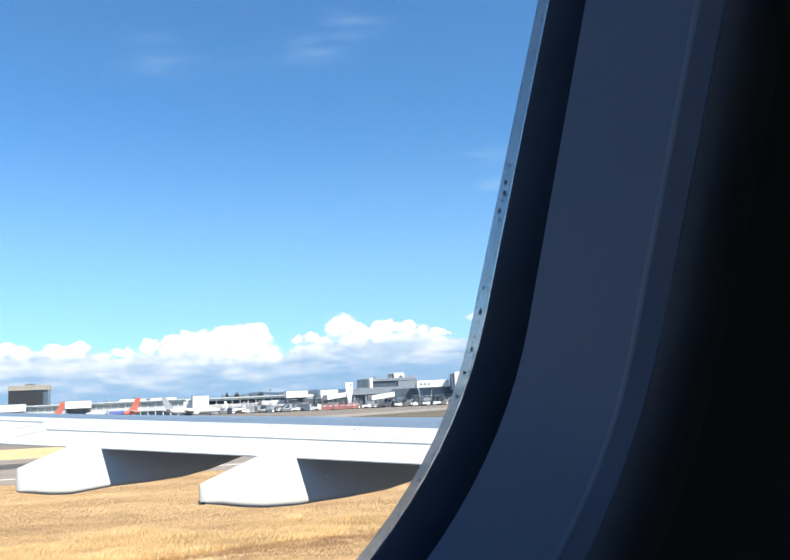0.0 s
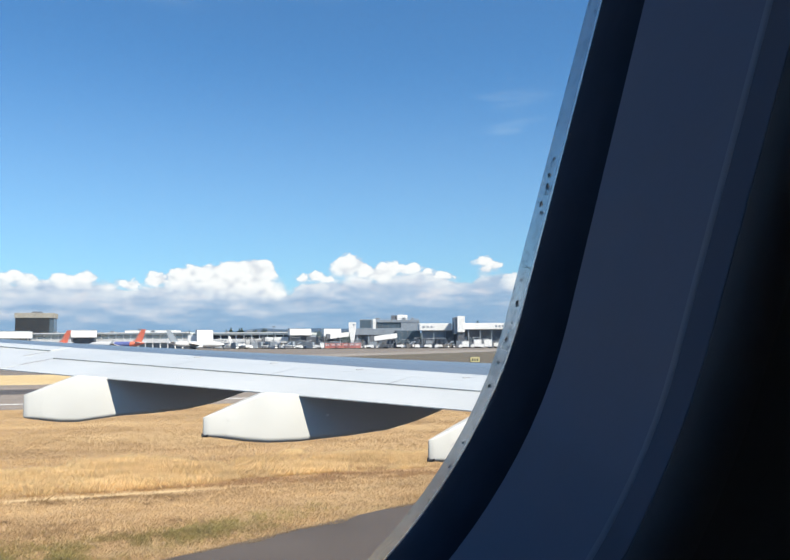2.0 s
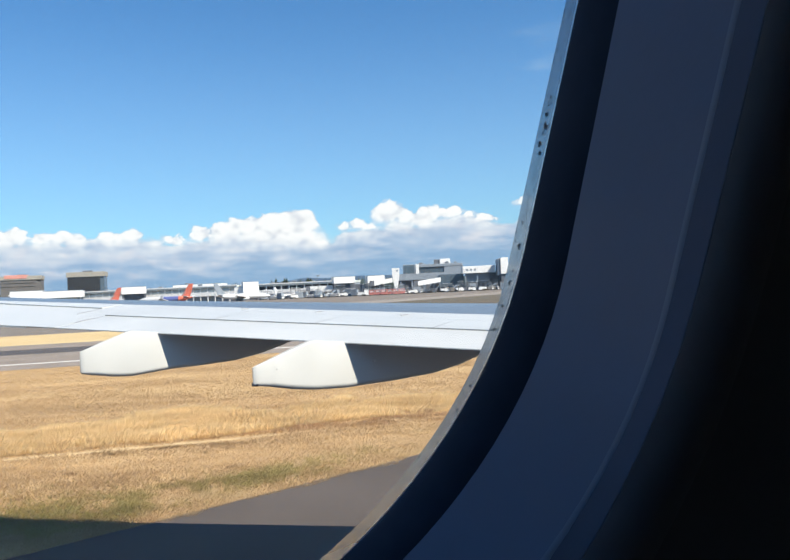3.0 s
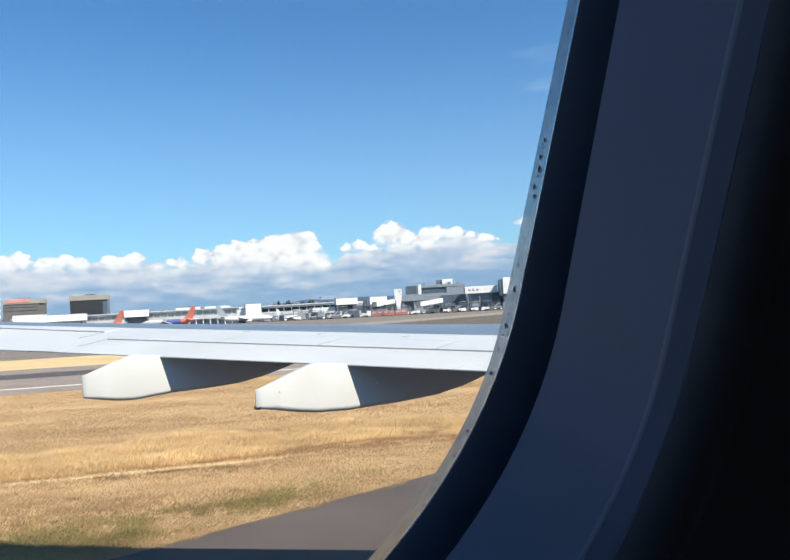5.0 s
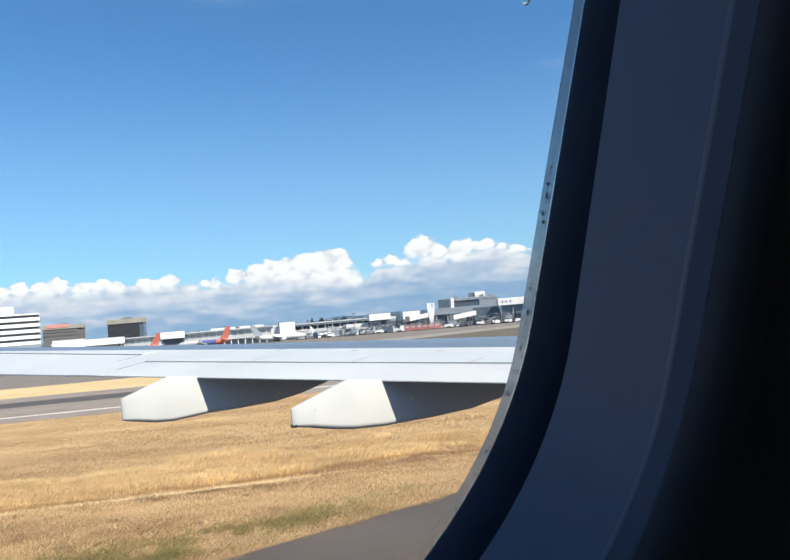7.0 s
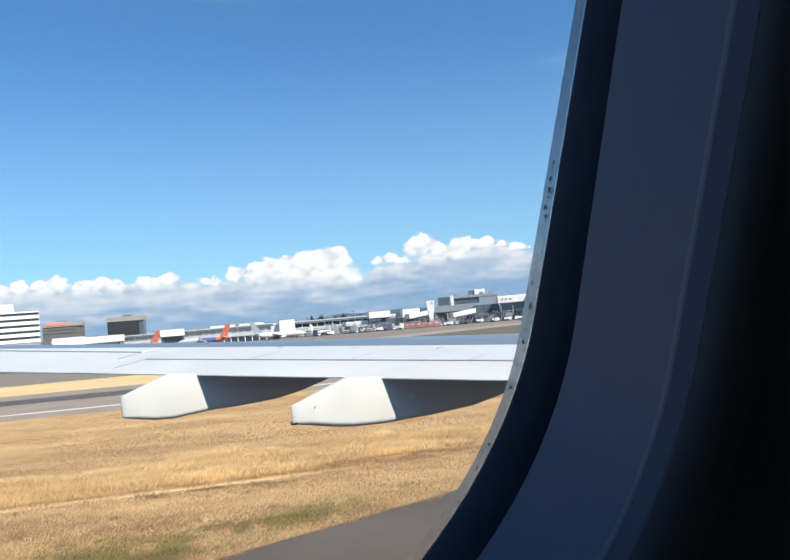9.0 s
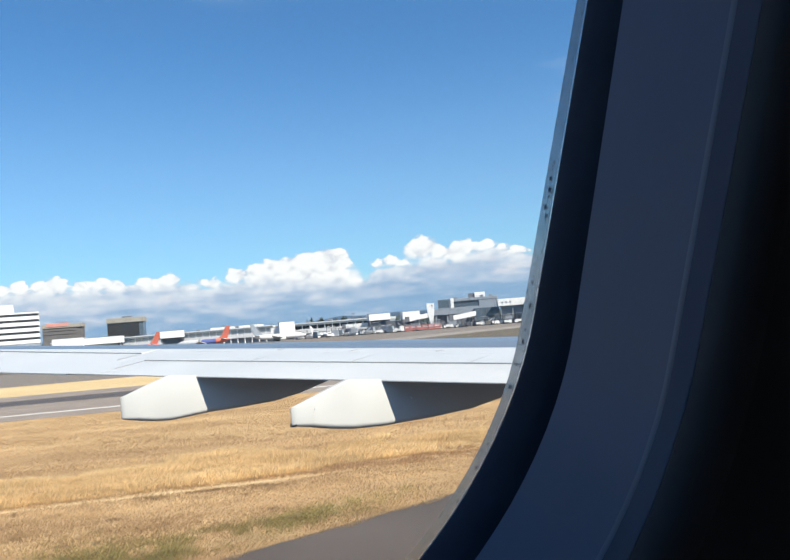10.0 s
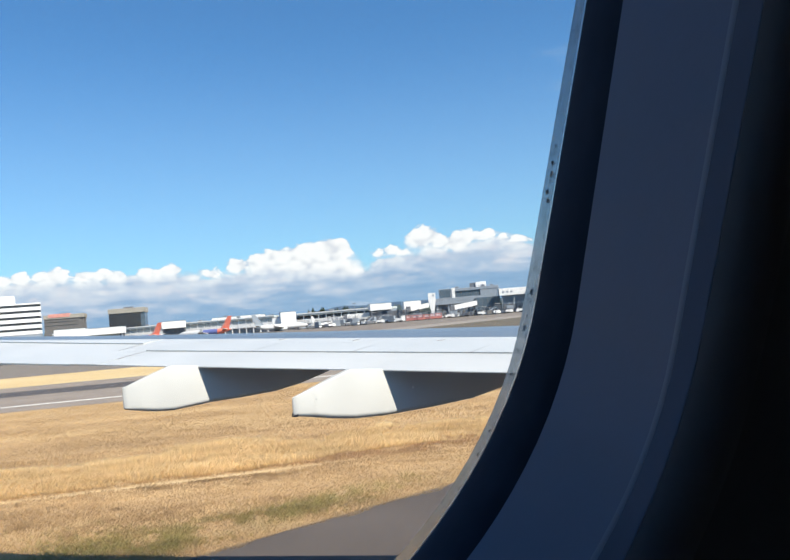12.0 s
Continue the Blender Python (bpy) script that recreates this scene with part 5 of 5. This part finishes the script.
# ---------------------------------------------------------------- trees behind the airport
def conifer(x, y, height, seed):
    rnd = random.Random(seed)
    ob = tagged(empty("conifer", (x, y, 0)), "dark green conifer behind the airport buildings", "tree", "conifers")
    bm = bmesh.new()
    add_cylinder(bm, (0, 0, 0), (0, 0, height * 0.9), 0.35, 0.08, 7)
    part("trunk", bm, M_TRUNK, ob)
    verts, faces = [], []
    for k in range(220):
        t = rnd.random() ** 1.1
        z = height * (0.12 + 0.88 * t)
        r = (1 - t) * height * 0.42 * rnd.uniform(0.5, 1.15) + 0.2
        a = rnd.uniform(0, 2 * math.pi)
        c, s = math.cos(a), math.sin(a)
        w, d = 0.35 + r * 0.35, rnd.uniform(0.3, 1.2)
        i = len(verts)
        verts += [(0, 0, z + 0.8), (r * c - w * s, r * s + w * c, z - d), (r * c + w * s, r * s - w * c, z - d), (r * 1.15 * c, r * 1.15 * s, z - d * 1.4)]
        faces += [(i, i + 1, i + 3), (i, i + 3, i + 2), (i + 1, i + 2, i + 3)]
    me = bpy.data.meshes.new("crown")
    me.from_pydata(verts, [], faces)
    me.materials.append(M_LEAF)
    crown = new("crown", me)
    crown.parent = ob
    return ob


kinds = [conifer(-186 + 30 * k, 1100 + 15 * k, h, 40 + k) for k, h in enumerate((22, 17, 19, 14))]
rnd = random.Random(77)
for k in range(58):
    x = (-182 + 2.6 * k if k < 6 else -150 + 3.0 * (k - 6)) if k < 22 else rnd.choice((rnd.uniform(-184, -166), rnd.uniform(-152, -98))) if k < 44 else rnd.uniform(-290, 10) if k < 52 else rnd.uniform(135, 175)
    s = rnd.choice(kinds)
    tree = copy_thing(s, pose(x, 1100 + rnd.uniform(-20, 40) if k < 52 else 950, 0, 0, 0, rnd.uniform(0, 360)))
    hgt = rnd.uniform(0.75, 1.2) if k < 44 else rnd.uniform(0.5, 0.75) if k < 52 else 1.4
    tree.scale = (hgt * 1.25, hgt * 1.25, hgt * 0.92)


def woods():
    rnd = random.Random(4)
    verts, faces = [], []
    for k in range(2600):
        a = radians(rnd.uniform(-45, 28))
        r = rnd.uniform(1150, 1350)
        x, y, h = r * math.sin(a), r * math.cos(a), 18.5 + 5 * noise.fractal(Vector((a * 30, 2, 0)), 1.0, 2.0, 4) + rnd.uniform(-2, 2.5)
        w = rnd.uniform(1.6, 3.0)
        i = len(verts)
        verts += [(x - w, y - w, 0), (x + w, y - w, 0), (x, y + w, 0), (x - w * 0.7, y - w * 0.7, h * 0.6), (x + w * 0.7, y - w * 0.7, h * 0.6), (x, y + w * 0.7, h * 0.6), (x + rnd.uniform(-1, 1), y, h)]
        faces += [(i, i + 1, i + 4, i + 3), (i + 1, i + 2, i + 5, i + 4), (i + 2, i, i + 3, i + 5), (i + 3, i + 4, i + 6), (i + 4, i + 5, i + 6), (i + 5, i + 3, i + 6)]
    me = bpy.data.meshes.new("far_woods")
    me.from_pydata(verts, [], faces)
    me.materials.append(M_FARLEAF)
    tagged(new("far_woods", me), "dark line of far woods behind the airport", "trees", kind="stuff")


woods()


# ---------------------------------------------------------------- gate equipment
def ground_unit(x, y, turn, w, d, h, mat, label, kind):
    ob = tagged(empty(kind, (x, y, 0.012), turn), label, "ground equipment", "gate equipment")
    box_part("body", ob, mat, -w / 2, w / 2, -d / 2, d / 2, 0.45, h * (0.5 if kind in ("stair_truck", "belt_loader", "cargo_loader") else 1.0), 0.08)
    if kind in ("cargo_loader", "stair_truck", "catering_lift", "belt_loader"):
        box_part("cab", ob, M_BWHITE, w / 2 - 1.2, w / 2 + 0.3, -d / 2 + 0.1, d / 2 - 0.1, 0.5, 2.1, 0.1, "white driver's cab")
        box_part("cab_window", ob, M_GLASS, w / 2 - 0.9, w / 2 + 0.34, -d / 2 + 0.06, d / 2 - 0.06, 1.35, 1.9)
    if kind in ("cargo_loader", "catering_lift"):
        for px in (-w * 0.42, -w * 0.1, w * 0.2):
            box_part("lift_post", ob, M_STEEL, px - 0.08, px + 0.08, -d / 2 - 0.1, -d / 2 + 0.06, 0.5, h + 1.1)
        box_part("guard_rail", ob, M_STEEL, -w * 0.45, w * 0.25, -d / 2 - 0.1, -d / 2 + 0.02, h + 0.9, h + 1.05)
    if kind in ("stair_truck", "belt_loader"):
        bm = bmesh.new()
        loft(bm, [[(-w * 0.7, -d * 0.35, 0.5), (-w * 0.7, d * 0.35, 0.5), (-w * 0.7, d * 0.35, 0.9), (-w * 0.7, -d * 0.35, 0.9)],
                  [(w * 0.45, -d * 0.35, h), (w * 0.45, d * 0.35, h), (w * 0.45, d * 0.35, h + 0.4), (w * 0.45, -d * 0.35, h + 0.4)]], True, True)
        part("ramp", bm, M_BDARK if kind == "belt_loader" else M_BGREY, ob, "sloping ramp")
    if kind == "baggage_tug":
        box_part("canopy", ob, M_BGREY, -w * 0.1, w * 0.4, -d / 2, d / 2, 1.9, 2.0)
        for px in (-w * 0.08, w * 0.36):
            box_part("canopy_post", ob, M_RUBBER, px - 0.04, px + 0.04, -d / 2, -d / 2 + 0.08, 1.4, 1.9)
    box_part("frame", ob, M_RUBBER, -w / 2 + 0.1, w / 2 - 0.1, -d / 2 + 0.1, d / 2 - 0.1, 0.3, 0.5)
    for wx in (-w * 0.36, w * 0.36):
        for wy in (-d / 2, d / 2 - 0.2):
            bm = bmesh.new()
            add_cylinder(bm, (wx, wy, 0.3), (wx, wy + 0.2, 0.3), 0.3, None, 8)
            part("wheel", bm, M_RUBBER, ob)
    return ob


rnd = random.Random(31)
makes = (
    ("cargo_loader", 5.0, 2.6, 3.4, M_BGREY, "grey cargo loader beside the gate"),
    ("cargo_container", 2.4, 1.6, 2.1, M_BGREY, "grey cargo container on a dolly"),
    ("baggage_tug", 2.6, 1.5, 1.5, M_BWHITE, "small white baggage tug"),
    ("belt_loader", 5.5, 1.8, 1.9, M_STEEL, "grey belt loader beside the gate"),
    ("generator_cart", 2.8, 1.8, 1.8, M_BDARK, "dark ground power cart"),
    ("air_start_unit", 3.4, 2.0, 2.6, M_BDARK, "dark air start unit beside the gate"),
    ("catering_lift", 4.2, 2.4, 4.2, M_BGREY, "grey high lift truck beside the gate"),
    ("tool_trailer", 3.2, 1.9, 2.4, M_BROWN, "brown tool trailer beside the gate"),
    ("stair_truck", 4.6, 2.2, 3.6, M_BDARK, "dark grey stair truck beside the gate"),
)
for k in range(150):
    kind, w, d, h, mat, label = makes[rnd.randrange(len(makes))]
    x = rnd.uniform(-100, 100) if k % 2 else rnd.uniform(-60, 70)
    ground_unit(x, 478 + (0.0 if x > -30 else -0.5 * (x + 30) * 0.8) + rnd.uniform(-4, 27), rnd.uniform(-40, 40), w, d, h * rnd.uniform(0.9, 1.15), mat, label, kind)


def light_mast(x, y, h):
    ob = tagged(empty("light_mast", (x, y, 0)), "tall grey apron light mast", "light mast", "apron light masts")
    bm = bmesh.new()
    add_cylinder(bm, (0, 0, 0), (0, 0, h), 0.22, 0.12, 8)
    part("pole", bm, M_STEEL, ob)
    box_part("lamp_head", ob, M_STEEL, -1.2, 1.2, -0.3, 0.3, h, h + 0.6)


for x, y, h in ((-59, 532, 14), (96, 500, 15), (-150, 545, 13)):
    light_mast(x, y, h)


def service_frame(x, y, w, h, turn):
    """An open steel stair and duct frame at the foot of a gate."""
    ob = tagged(empty("service_stair", (x, y, 0.012), turn), "grey steel stair frame at the foot of a gate", "stairs", "gate stairs")
    for px in (-w / 2, 0, w / 2):
        for py in (-0.7, 0.7):
            box_part("post", ob, M_STEEL, px - 0.12, px + 0.12, py - 0.12, py + 0.12, 0, h)
    box_part("landing", ob, M_STEEL, -w / 2, w / 2, -0.9, 0.9, h - 0.3, h)
    box_part("rail", ob, M_BWHITE, -w / 2, w / 2, -0.95, -0.85, h + 0.9, h + 1.05)
    bm = bmesh.new()
    loft(bm, [[(-w / 2, -0.9, h - 0.4), (-w / 2, 0.9, h - 0.4), (-w / 2, 0.9, h), (-w / 2, -0.9, h)], [(w / 2, -0.9, 0), (w / 2, 0.9, 0), (w / 2, 0.9, 0.4), (w / 2, -0.9, 0.4)]], True, True)
    part("flight", bm, M_BGREY, ob, "sloping stair flight")


rnd = random.Random(53)
for k in range(26):
    x = -95 + 7.6 * k + rnd.uniform(-2, 2)
    service_frame(x, 515 + (0.0 if x > -40 else -0.45 * (x + 40)) + rnd.uniform(-5, 3), rnd.uniform(3.5, 7), rnd.uniform(3.2, 6.5), rnd.choice((0, 180)) + rnd.uniform(-20, 20))


def roof_unit(x, y, z, w, h):
    ob = tagged(empty("roof_unit", (x, y, z)), "grey ventilation unit on a terminal roof", "roof unit", "roof units")
    box_part("casing", ob, M_BGREY, -w / 2, w / 2, -1.2, 1.2, 0, h, 0.08)
    box_part("louvre", ob, M_BDARK, -w * 0.4, w * 0.4, -1.26, -1.15, h * 0.3, h * 0.8)
    box_part("cap", ob, M_STEEL, -w * 0.3, w * 0.3, -0.8, 0.8, h, h + 0.25)


for x, y, z, w, h in ((-112, 575, 10.8, 3, 1.5), (-96, 573, 10.8, 2.2, 1.2), (-80, 570, 10.8, 3.4, 1.6), (-66, 567, 10.8, 2.4, 1.1), (-52, 565, 10.8, 2.8, 1.5),
                      (10, 546, 18.9, 3.0, 1.2), (28, 548, 18.9, 2.4, 1.4), (34, 550, 18.9, 2.0, 1.0), (-180, 584, 11.2, 3, 1.2), (-150, 580, 11.2, 3, 1.4), (-222, 590, 11.2, 3, 1.2)):
    roof_unit(x, y, z, w, h)

ground_unit(-24.0, 469.5, 0, 2.4, 2.2, 3.6, M_BWHITE, "white cargo container beside the red racks", "cargo_container")
